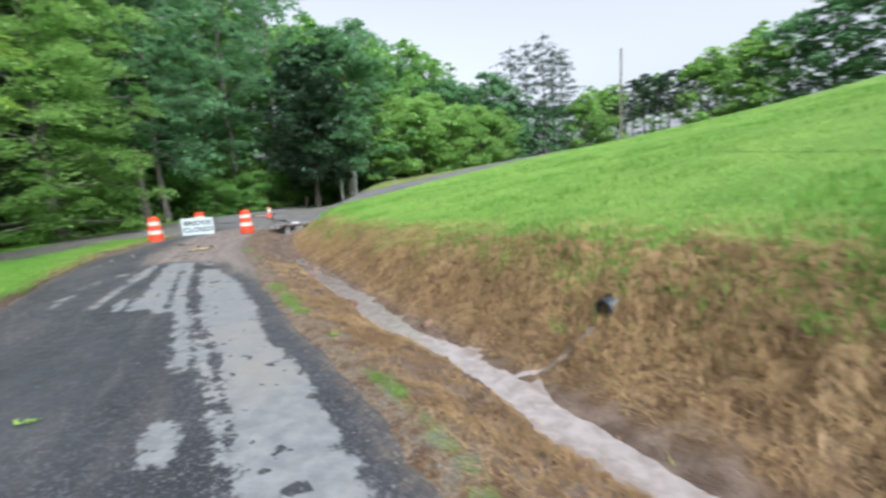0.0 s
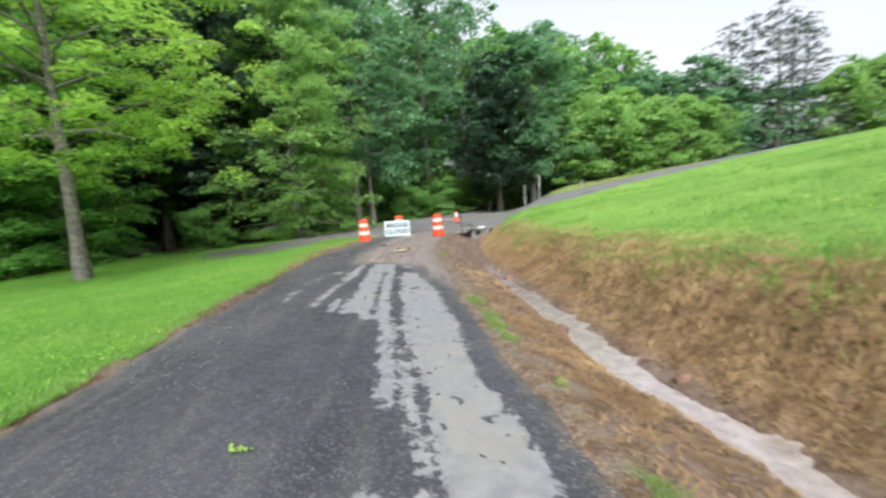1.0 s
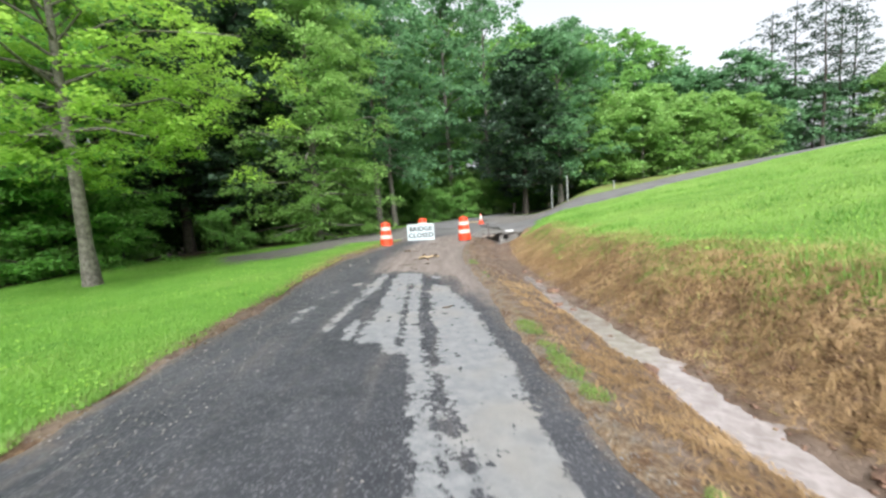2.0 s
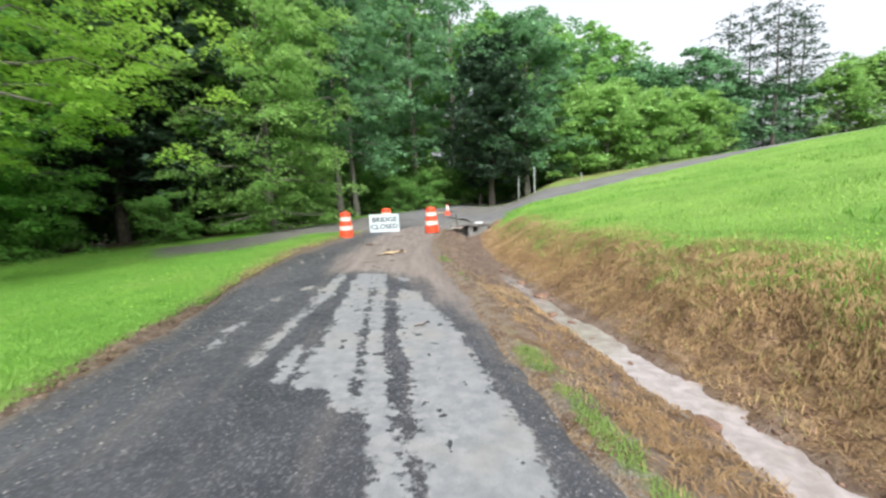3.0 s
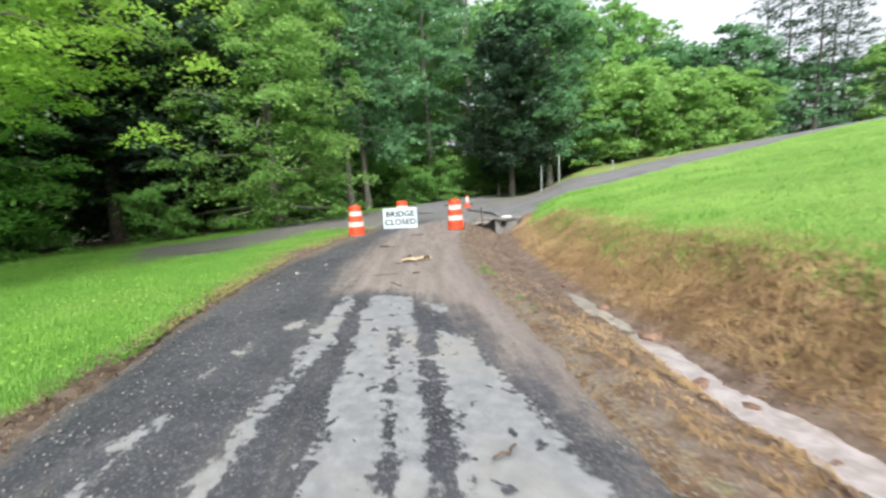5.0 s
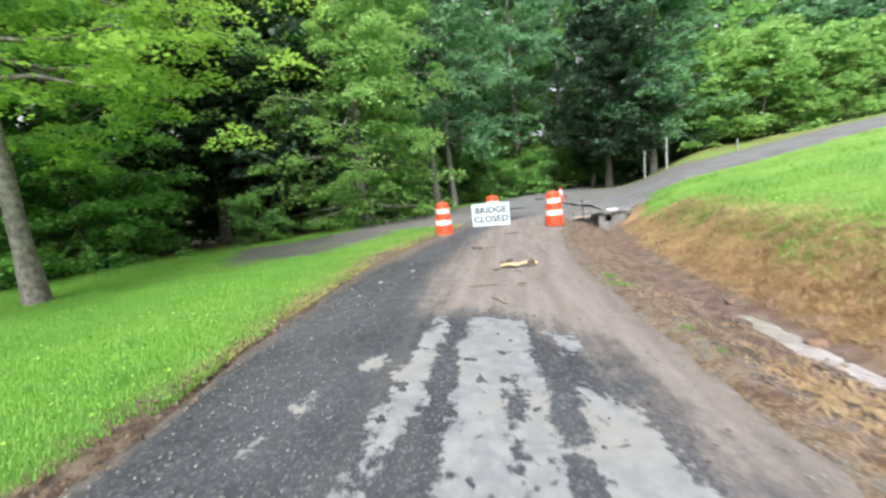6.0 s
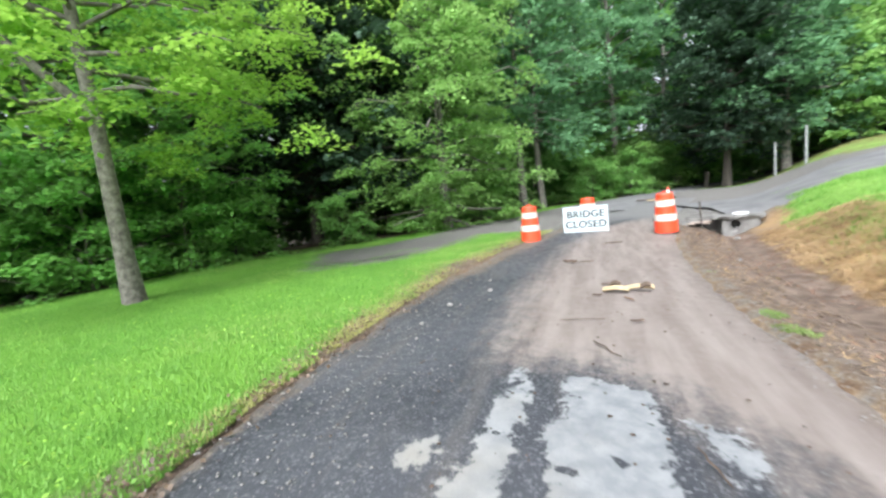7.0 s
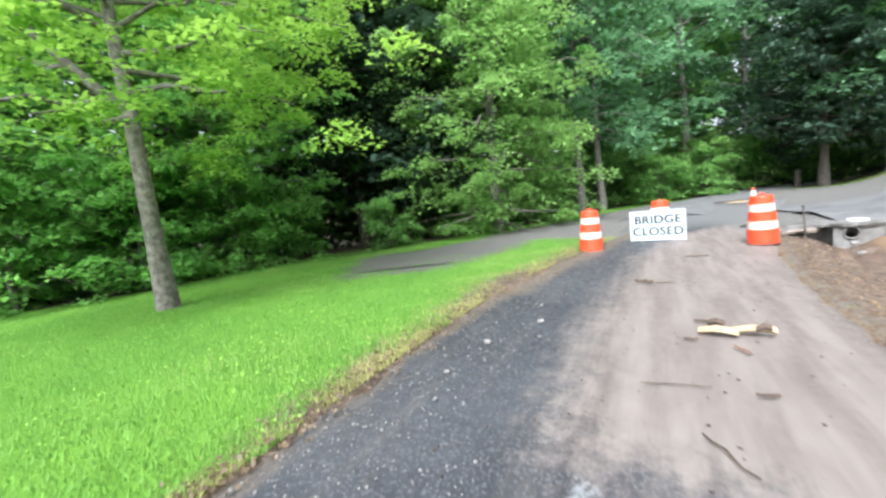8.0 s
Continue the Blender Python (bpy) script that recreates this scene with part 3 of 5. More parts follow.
def grow(name, seed, height, radius, crown_from, spread, limbs, sprays, per_spray, leaf, bark, leaf_mat, label, shape=0.75, rise=0.35, spray=0.9, thick=0.15, tilt=0.32, lean=(0, 0), bend=0.15, top=1.0, twin=None, inner=0.22, clear=0.0):
    """A tree: tapered trunk, limbs, and a crown of leaves set in flat sprays along the limbs."""
    rng = np.random.default_rng(seed)
    root = tagged(new(name), label, "tree")
    hs = np.linspace(0, 1, 9)
    sway = np.cumsum(rng.normal(0, bend, (9, 2)), 0) * 0.35
    sway -= sway[0]
    path = np.stack([sway[:, 0] + lean[0] * hs * height, sway[:, 1] + lean[1] * hs * height, hs * height * 0.97 - 0.15], -1)
    rad = radius * (1 - 0.86 * hs ** 1.1)
    v, f = tube(path, rad, 10, 0.5, rng)
    arrays("trunk", v, f, bark, root, True)
    pts = []
    if twin:
        az, h, reach, up = twin
        p0 = np.array([np.interp(h, hs, path[:, c]) for c in range(3)])
        kk = np.linspace(0, 1, 6)
        arc = np.stack([p0[0] + np.cos(az) * reach * kk, p0[1] + np.sin(az) * reach * kk, p0[2] + up * kk ** 1.1], -1)
        v, f = tube(arc, np.interp(h, hs, rad) * np.linspace(0.75, 0.25, 6), 8)
        arrays("fork", v, f, bark, root, True)
        pts.append(arc[[3, 4, 5, 5, 5, 5]] + rng.normal(0, 0.5, (6, 3)))
    for i in range(limbs):
        q = (i + rng.uniform(0.1, 0.9)) / limbs
        h = crown_from + (1 - crown_from) * q * 0.95
        p0 = np.array([np.interp(h, hs, path[:, c]) for c in range(3)])
        az = 2.4 * i + rng.uniform(-0.5, 0.5)
        reach = spread * (np.sin(np.pi * min(0.22 + 0.8 * q * top, 0.97))) ** shape * rng.uniform(0.7, 1.1)
        up = reach * (rise * (2.6 * q - 0.35) + 0.25 * q) * rng.uniform(0.7, 1.2)
        kk = np.linspace(0, 1, 5)
        arc = np.stack([p0[0] + np.cos(az) * reach * kk, p0[1] + np.sin(az) * reach * kk, p0[2] + up * np.sin(kk * np.pi * 0.6) / 0.95 - 0.12 * reach * kk ** 2], -1)
        arc[1:-1] += rng.normal(0, 0.04 * reach, (3, 3))
        r0 = np.interp(h, hs, rad) * 0.5
        if i % 2 == 0 or reach > spread * 0.75:
            v, f = tube(arc, np.linspace(r0, r0 * 0.18, 5), 5)
            arrays("limb", v, f, bark, root, True)
        n = max(2, int(sprays * (0.4 + 0.6 * reach / spread)))
        k = rng.uniform(inner, 1.08, n) ** 0.75
        off = rng.normal(0, 0.22 * reach, (n, 3)) * np.array([1, 1, 0.55])
        pts.append(np.stack([np.interp(k, kk, arc[:, c]) for c in range(3)], -1) + off)
    c = np.concatenate(pts)
    m = np.maximum((per_spray * rng.uniform(0.5, 1.4, len(c))).astype(int), 3)
    idx = np.repeat(np.arange(len(c)), m)
    sz = (spray * rng.uniform(0.6, 1.3, len(c)))[idx]
    d = rng.normal(0, 1, (len(idx), 3))
    d /= np.linalg.norm(d, axis=1)[:, None]
    d *= (rng.uniform(0, 1, len(idx)) ** 0.45)[:, None]
    hang = -0.5 * (d[:, 0] ** 2 + d[:, 1] ** 2) * sz
    p = c[idx] + d * np.stack([sz, sz, sz * thick / 0.5], -1)
    p[:, 2] += hang
    p = p[(p[:, 2] > 0.12) & ((np.hypot(p[:, 0], p[:, 1]) > clear) | (p[:, 2] > 0.6 * height))]
    v, f = leaf_cards(rng, p, leaf * rng.uniform(0.6, 1.3, len(p)), tilt)
    arrays("crown", v, f, leaf_mat, root)
    return root


def stand(root, x, y, turn=0.0, size=1.0, first=False, sink=0.05):
    m = pose(x, y, float(ground_z(x, y)) - sink, 0, 0, turn)
    if first:
        root.matrix_basis = m @ Matrix.Diagonal((size, size, size, 1))
        return root
    keep = tuple(root.scale)
    root.scale = (size, size, size * random.uniform(0.93, 1.08))
    ob = copy_thing(root, m)
    root.scale = keep
    return ob


# the maple that stands alone on the lawn
maple = grow("maple_tree", 11, 10.8, 0.19, 0.37, 4.1, 44, 12, 130, 0.122, BARK, LEAF_BRIGHT, "young maple with bright yellow-green leaves and grey bark on the lawn",
             shape=0.5, rise=0.3, spray=0.66, lean=(0.02, -0.01), thick=0.12, inner=0.5, bend=0.06, tilt=0.3, twin=(4.71, 0.38, 2.6, 3.2), clear=1.7)
stand(maple, -15.1, 6.95, 0, 1.0, True)

# the wood's edge
edge_a = grow("broadleaf_tree", 21, 14, 0.2, 0.05, 4.4, 42, 8, 120, 0.17, BARK, LEAF_EDGE, "leafy green broadleaf tree at the edge of the wood", shape=0.5, spray=0.85, thick=0.1, inner=0.4)
edge_b = grow("broadleaf_tree", 22, 17, 0.22, 0.03, 4.3, 60, 11, 110, 0.18, BARK, LEAF_SHRUB, "tall light-green broadleaf tree with boughs down to the grass", shape=0.5, inner=0.25)
edge_c = grow("broadleaf_tree", 23, 21, 0.24, 0.26, 4.4, 32, 12, 32, 0.33, BARK, LEAF_HAZY, "tall forest tree with a bare lower trunk", shape=0.6)
edge_d = grow("broadleaf_tree", 24, 18, 0.24, 0.1, 5.2, 32, 10, 24, 0.48, BARK_DARK, LEAF, "broad dark-green forest tree", shape=0.55)
shrub = grow("understory_bush", 25, 3.6, 0.05, 0.06, 2.1, 18, 9, 40, 0.185, BARK_DARK, LEAF, "dense green bush under the trees", shape=0.4, spray=0.6)
stand(edge_b, -19.3, 19.8, 20, 1.0, True)
stand(edge_a, -23.2, 9.6, 40, 1.0, True)
stand(edge_d, -31.5, 14.5, 75, 1.0, True)
stand(edge_c, -20.9, 28.0, 10, 0.95, True)
stand(shrub, -22.2, 11.0, 10, 0.8, True)
for ob, x, y, turn, size in (
        (edge_a, -23.0, 6.0, 130, 1.0), (edge_a, -23.8, 2.0, 260, 1.05), (edge_a, -24.0, -2.5, 20, 1.0), (edge_d, -23.0, -8.0, 60, 1.0), (edge_a, -18.5, -11.5, 100, 0.95),
        (edge_d, -26.5, 7.0, 310, 1.05), (edge_d, -28.0, 2.0, 160, 1.1), (edge_d, -28.5, -4.0, 220, 1.1), (edge_d, -29.0, 19.5, 150, 1.15), (edge_d, -27.0, 24.5, 200, 1.1),
        (edge_a, -23.5, 23.5, 45, 1.1), (edge_c, -25.6, 27.2, 280, 1.0), (edge_c, -20.3, 29.2, 330, 0.85), (edge_c, -24.5, 34.0, 70, 1.1), (edge_d, -29.0, 31.0, 100, 1.2),
        (edge_c, -19.6, 38.0, 190, 1.1), (edge_d, -24.0, 41.0, 250, 1.2), (edge_c, -18.6, 46.0, 300, 1.1), (edge_d, -32.5, 38.0, 225, 1.3), (edge_d, -35.0, 25.0, 15, 1.3),
        (edge_d, -35.0, 12.0, 95, 1.3), (edge_d, -35.0, 1.0, 145, 1.3), (edge_d, -25.0, 50.0, 265, 1.3), (edge_d, -15.5, 53.0, 325, 1.15), (edge_d, -20.0, 60.0, 35, 1.4),
        (edge_d, -9.5, 53.0, 80, 1.0), (edge_c, -12.0, 60.0, 120, 1.1), (edge_d, -5.0, 60.0, 170, 1.0), (edge_d, -40.0, 18.0, 40, 1.4), (edge_d, -40.0, 32.0, 140, 1.4), (edge_d, -34.0, 48.0, 240, 1.4)):
    stand(ob, x, y, turn, size)
for i, (x, y, size) in enumerate((
        (-22.5, 4.0, 0.9), (-23.0, 0.0, 1.0), (-22.6, 7.6, 0.85), (-21.5, 15.2, 0.6), (-22.6, 21.8, 0.8), (-21.4, 24.4, 0.75), (-23.0, 26.0, 0.7),
        (-18.6, 32.6, 0.7), (-17.6, 36.0, 0.8), (-16.6, 46.0, 1.0), (-20.5, 34.6, 1.0), (-14.6, 47.5, 0.9), (-18.0, 41.0, 1.0), (-12.6, 49.0, 0.8), (-22.5, 31.5, 1.1),
        (-25.5, 20.5, 1.2), (-23.8, 10.6, 0.9), (-24.4, 5.4, 1.1), (-26.0, 29.8, 1.3), (-21.6, 37.0, 1.3), (-10.0, 47.0, 0.9))):
    stand(shrub, x, y, 47 * i, size)

maple_bush = grow("understory_bush", 27, 4.2, 0.06, 0.05, 2.3, 20, 7, 70, 0.17, BARK, LEAF_EDGE, "bright green maple brush hanging over the lawn's edge", shape=0.4, spray=0.6)
stand(maple_bush, -20.9, 3.6, 0, 1.0, True)
for i, (x, y, size) in enumerate(((-21.2, 0.4, 1.05), (-21.0, 6.4, 0.95), (-21.4, -2.8, 1.1), (-21.3, 9.2, 0.8))):
    stand(maple_bush, x, y, 80 + 65 * i, size)

bright_bush = grow("bush", 26, 3.4, 0.05, 0.06, 2.2, 18, 9, 34, 0.26, BARK, LEAF_SHRUB, "bright green bush beyond the junction", shape=0.4, spray=0.6)
stand(bright_bush, -18.6, 38.0, 0, 1.0, True)
for i, (x, y, size) in enumerate(((-17.4, 43.5, 1.1), (-14.6, 47.0, 1.2), (-20.2, 40.0, 1.3), (-11.5, 47.5, 1.0), (-16.4, 49.0, 1.5), (-8.6, 45.5, 0.8), (-19.6, 34.2, 0.7))):
    stand(bright_bush, x, y, 50 * i, size)

# the dark tree by the junction, a cedar grown into a broadleaf
cedar = grow("cedar_tree", 31, 15, 0.23, 0.19, 4.1, 52, 18, 44, 0.27, BARK_DARK, NEEDLE, "dark evergreen with a straight black trunk by the junction", shape=0.5, rise=0.15, spray=0.65, bend=0.05)
stand(cedar, -12.48, 38.84, 0, 1.0, True, sink=-0.12)
# three more, added so their dark needles give the wood's shaded gap its darkness
for x, y, turn, size in ((-24.8, 18.4, 40, 1.25), (-27.6, 20.4, 140, 1.3), (-26.6, 16.4, 240, 1.25)):
    stand(cedar, x, y, turn, size)
oak = grow("broadleaf_tree", 32, 15.5, 0.26, 0.22, 4.6, 36, 14, 50, 0.32, BARK, LEAF_HAZY, "broad forest tree leaning over the dark evergreen", shape=0.5)
stand(oak, -9.8, 41.0, 30, 1.0, True)

# bright young trees and the tall thin pines above the hill road
young = grow("young_tree", 41, 6.8, 0.1, 0.05, 3.3, 26, 11, 33, 0.34, BARK, LEAF_SHRUB, "bright green young tree beside the hill lane", shape=0.45)
stand(young, -6.6, 43.5, 0, 1.0, True)
pine = grow("pine_tree", 42, 16, 0.17, 0.36, 3.3, 24, 6, 24, 0.24, BARK_DARK, NEEDLE, "tall thin pine with a bare trunk and open crown", shape=0.7, rise=0.08, spray=0.7, thick=0.1)
stand(pine, 9.0, 60.0, 0, 1.0, True)
scrub_pine = grow("pine_tree", 44, 11, 0.14, 0.4, 2.5, 26, 8, 30, 0.26, BARK_DARK, NEEDLE, "dark scrub pine with a bare lower trunk on the hilltop", shape=0.6, rise=0.15, spray=0.6)
stand(scrub_pine, 24.0, 67.5, 0, 0.8, True)
dusk = grow("broadleaf_tree", 43, 10, 0.15, 0.06, 3.6, 28, 10, 27, 0.45, BARK_DARK, LEAF_HAZY, "dark green tree along the top of the hill", shape=0.5)
stand(dusk, 3.5, 58.0, 0, 1.0, True)
for ob, x, y, turn, size in (
        (young, -3.0, 45.0, 70, 1.0), (young, 0.2, 47.5, 140, 0.95), (young, 3.2, 50.5, 210, 0.95), (young, -5.0, 49.0, 280, 1.3), (young, -1.0, 52.0, 20, 1.25), (young, 5.8, 53.5, 90, 0.9),
        (dusk, 6.5, 57.5, 60, 1.1), (dusk, 9.5, 60.5, 120, 0.8), (dusk, 13.0, 62.0, 190, 0.75), (dusk, 16.5, 64.0, 250, 0.75), (dusk, 11.0, 64.0, 30, 0.8), (dusk, 0.5, 58.5, 310, 1.1),
        (pine, 11.5, 62.5, 60, 1.0), (pine, 13.5, 60.5, 120, 1.03), (pine, 7.4, 61.5, 190, 0.8), (pine, 15.6, 63.5, 250, 0.95), (pine, 17.5, 66.0, 310, 1.0),
        (young, 20.5, 64.5, 50, 1.1), (young, 24.5, 67.0, 110, 1.2), (scrub_pine, 26.0, 66.5, 30, 0.8), (scrub_pine, 28.0, 65.2, 100, 0.85), (scrub_pine, 30.0, 66.0, 160, 0.9), (scrub_pine, 31.6, 64.4, 200, 0.82), (scrub_pine, 33.4, 65.6, 250, 0.92), (scrub_pine, 35.2, 64.0, 300, 0.88),
        (young, 37.5, 62.5, 40, 1.4), (young, 41.0, 60.0, 130, 1.45), (dusk, 44.5, 57.5, 220, 1.1), (dusk, 47.0, 53.5, 300, 1.15), (dusk, 49.5, 49.0, 15, 1.2), (dusk, 51.5, 44.0, 15, 1.2),
        (edge_d, 36.0, 76.0, 75, 0.7), (edge_d, 26.0, 78.0, 145, 0.65), (edge_d, -2.0, 64.0, 205, 0.95), (edge_d, 54.0, 38.0, 265, 0.8), (edge_d, 57.0, 30.0, 265, 0.8), (edge_d, 46.0, 66.0, 20, 0.8)):
    stand(ob, x, y, turn, size)


def leaf_mass(name, seed, n, spot, leaf, mat, label):
    """Woods too far and dense to tell tree from tree."""
    rng = np.random.default_rng(seed)
    c = spot(rng, n // 28)
    idx = np.repeat(np.arange(len(c)), 28)
    d = rng.normal(0, 0.75, (len(idx), 3)) * np.array([1, 1, 0.45])
    v, f = leaf_cards(rng, c[idx] + d, leaf * rng.uniform(0.6, 1.4, len(idx)), 0.5)
    return tagged(arrays(name, v, f, mat), label, "woods", kind="stuff")


def woods_west(rng, n):
    y = rng.uniform(-22, 62, n)
    depth = rng.uniform(0, 1, n) ** 0.6
    x = -31 - 13 * depth + rng.normal(0, 1.5, n) + np.clip(y - 30, 0, 40) * 0.25
    top = 15 + 6 * depth + 3 * vnoise(x, y, 0.16, 5)
    return np.stack([x, y, ground_z(x, y) + top * rng.uniform(0.03, 1, n) ** 0.8], -1)


def woods_north(rng, n):
    x = rng.uniform(-42, 2, n)
    y = 58 + rng.uniform(0, 10, n) + rng.normal(0, 1, n)
    top = 15 + 9 * sst(-x, 10, 17) + 3 * vnoise(x, y, 0.16, 9) - 0.12 * np.clip(x + 12, 0, 30)
    return np.stack([x, y, ground_z(x, y) + top * rng.uniform(0.03, 1, n)], -1)


leaf_mass("far_woods", 51, 62000, woods_west, 0.5, LEAF, "deep dark green woods behind the lawn")
def woods_low(rng, n):
    y = rng.uniform(-20, 60, n)
    x = -30 - 5 * rng.uniform(0, 1, n) + np.clip(y - 30, 0, 40) * 0.22
    return np.stack([x, y, ground_z(x, y) + rng.uniform(0.1, 4.5, n)], -1)


leaf_mass("far_undergrowth", 53, 36000, woods_low, 0.45, LEAF, "dark undergrowth deep inside the woods")
leaf_mass("far_woods", 52, 52000, woods_north, 0.55, LEAF_HAZY, "distant green woods beyond the junction")


# ---- the closed bridge: drums and sign ----
def lathe(profile, sides=28):
    bm = bmesh.new()
    rings = []
    for r, z in profile:
        rings.append([bm.verts.new((r * math.cos(2 * math.pi * k / sides), r * math.sin(2 * math.pi * k / sides), z)) for k in range(sides)])
    for a, b in zip(rings[:-1], rings[1:]):
        for k in range(sides):
            bm.faces.new((a[k], a[(k + 1) % sides], b[(k + 1) % sides], b[k]))
    bm.faces.new(rings[-1])
    bm.faces.new(rings[0][::-1])
    return bm


def make_drum():
    root = tagged(new("traffic_drum"), "orange traffic drum with white reflective bands on the road", "traffic drum", "drums closing the road")
    prof = [(0.285, 0.02), (0.285, 0.3), (0.268, 0.31), (0.262, 0.47), (0.25, 0.48), (0.244, 0.64), (0.232, 0.65), (0.226, 0.8), (0.214, 0.81), (0.208, 0.93), (0.19, 0.955)]
    body = part("body", lathe(prof), ORANGE, root)
    part("rubber_base", lathe([(0.292, 0.0), (0.296, 0.012), (0.292, 0.025), (0.286, 0.03)]), RUBBER, root, "black rubber base ring")
    for z0, z1, r0, r1 in ((0.315, 0.465, 0.268, 0.2625), (0.655, 0.795, 0.232, 0.2265)):
        part("white_band", lathe([(r0 + 0.001, z0), (r0 + 0.004, z0), (r1 + 0.004, z1), (r1 + 0.001, z1)]), SHEETING, body, "white reflective band")
    pts = [Vector((0.085 * math.cos(a), 0, 0.945 + 0.05 * math.sin(a))) for a in np.linspace(0, math.pi, 9)]
    v, f = tube(pts, [0.014] * 9, 6)
    arrays("handle", v, f, ORANGE, body, True)
    return root


drum = make_drum()
drum.matrix_basis = pose(-10.85, 14.85, -0.1, 0, 0, 20) @ Matrix.Diagonal((0.86, 0.86, 0.95, 1))
copy_thing(drum, pose(-8.12, 16.25, -0.06, 0, -2, 70))
copy_thing(drum, pose(-10.3, 16.75, -0.06, 0, 0, 130))


def box(bm, cx, cy, cz, sx, sy, sz, bevel=0.0):
    m = Matrix.LocRotScale((cx, cy, cz), None, (sx, sy, sz))
    made = bmesh.ops.create_cube(bm, size=1, matrix=m)
    if bevel:
        bmesh.ops.bevel(bm, geom=list({e for v in made["verts"] for e in v.link_edges}), offset=bevel, segments=2, affect="EDGES")


def words(name, text, size, parent, mat, x, z, y):
    cu = bpy.data.curves.new(name, "FONT")
    cu.body, cu.size, cu.align_x, cu.align_y, cu.extrude, cu.space_character, cu.offset = text, size, "CENTER", "CENTER", 0.001, 1.08, 0.006
    tmp = bpy.data.objects.new(name, cu)
    scene.collection.objects.link(tmp)
    me = bpy.data.meshes.new_from_object(tmp.evaluated_get(bpy.context.evaluated_depsgraph_get()))
    bpy.data.objects.remove(tmp)
    bm = bmesh.new()
    bm.from_mesh(me)
    for dx in (-0.004, 0.008):
        for v in bm.verts:
            v.co.x += dx
            v.co.z += 0.0006
        bm.from_mesh(me)
    bm.to_mesh(me)
    bm.free()
    me.materials.clear()
    me.materials.append(mat)
    ob = new(name, me)
    ob.parent = parent
    ob.matrix_basis = pose(x, y, z, 90, 0, 0)
    return ob


def make_sign():
    root = tagged(new("road_sign"), "white rectangular sign reading bridge closed propped before a drum", "road sign")
    W, H = 1.12, 0.68
    bm = bmesh.new()
    box(bm, 0, 0, H / 2 + 0.06, W, 0.012, H, 0.004)
    panel = part("panel", bm, SIGN_WHITE, root)
    t, inset = 0.012, 0.03
    for cx, cz, sx, sz in ((0, 0.06 + inset, W - 2 * inset, t), (0, 0.06 + H - inset, W - 2 * inset, t), (-W / 2 + inset, 0.06 + H / 2, t, H - 2 * inset), (W / 2 - inset, 0.06 + H / 2, t, H - 2 * inset)):
        bm = bmesh.new()
        box(bm, cx, -0.0075, cz, sx, 0.003, sz)
        part("border", bm, STEEL, panel)
    words("lettering", "BRIDGE", 0.26, panel, SIGN_BLACK, 0, 0.06 + H * 0.69, -0.009)
    words("lettering", "CLOSED", 0.26, panel, SIGN_BLACK, 0, 0.06 + H * 0.3, -0.009)
    for x in (-0.3, 0.3):
        bm = bmesh.new()
        box(bm, x, 0.045, 0.34, 0.04, 0.03, 0.74, 0.004)
        part("leg", bm, STEEL, root)
    for x in (-0.3, 0.3):
        bm = bmesh.new()
        box(bm, x, 0.09, 0.015, 0.05, 0.34, 0.03, 0.005)
        part("foot", bm, STEEL, root)
    return root


sign = make_sign()
sign.matrix_basis = pose(-10.08, 16.2, -0.08, 0, 0, 26)


# ---- the washed-out culvert ----
def broken_slab(rng, x0, x1, y0, y1, z0, z1, nx, ny, ragged):
    """A slab with a chipped outline and an uneven top."""
    bm = bmesh.new()
    grid = []
    for top in (0, 1):
        rows = []
        for j in range(ny + 1):
            row = []
            for i in range(nx + 1):
                x, y = x0 + (x1 - x0) * i / nx, y0 + (y1 - y0) * j / ny
                rim = i in (0, nx) or j in (0, ny)
                k = ragged if rim else ragged * 0.2
                row.append(bm.verts.new((x + rng.uniform(-k, k), y + rng.uniform(-k, k), (z1 if top else z0) + rng.uniform(-0.012, 0.012))))
            rows.append(row)
        grid.append(rows)
    lo, hi = grid
    for j in range(ny):
        for i in range(nx):
            bm.faces.new((hi[j][i], hi[j][i + 1], hi[j + 1][i + 1], hi[j + 1][i]))
            bm.faces.new((lo[j][i], lo[j + 1][i], lo[j + 1][i + 1], lo[j][i + 1]))
    for i in range(nx):
        bm.faces.new((lo[0][i], lo[0][i + 1], hi[0][i + 1], hi[0][i]))
        bm.faces.new((lo[ny][i + 1], lo[ny][i], hi[ny][i], hi[ny][i + 1]))
    for j in range(ny):
        bm.faces.new((lo[j + 1][0], lo[j][0], hi[j][0], hi[j + 1][0]))
        bm.faces.new((lo[j][nx], lo[j + 1][nx], hi[j + 1][nx], hi[j][nx]))
    return bm


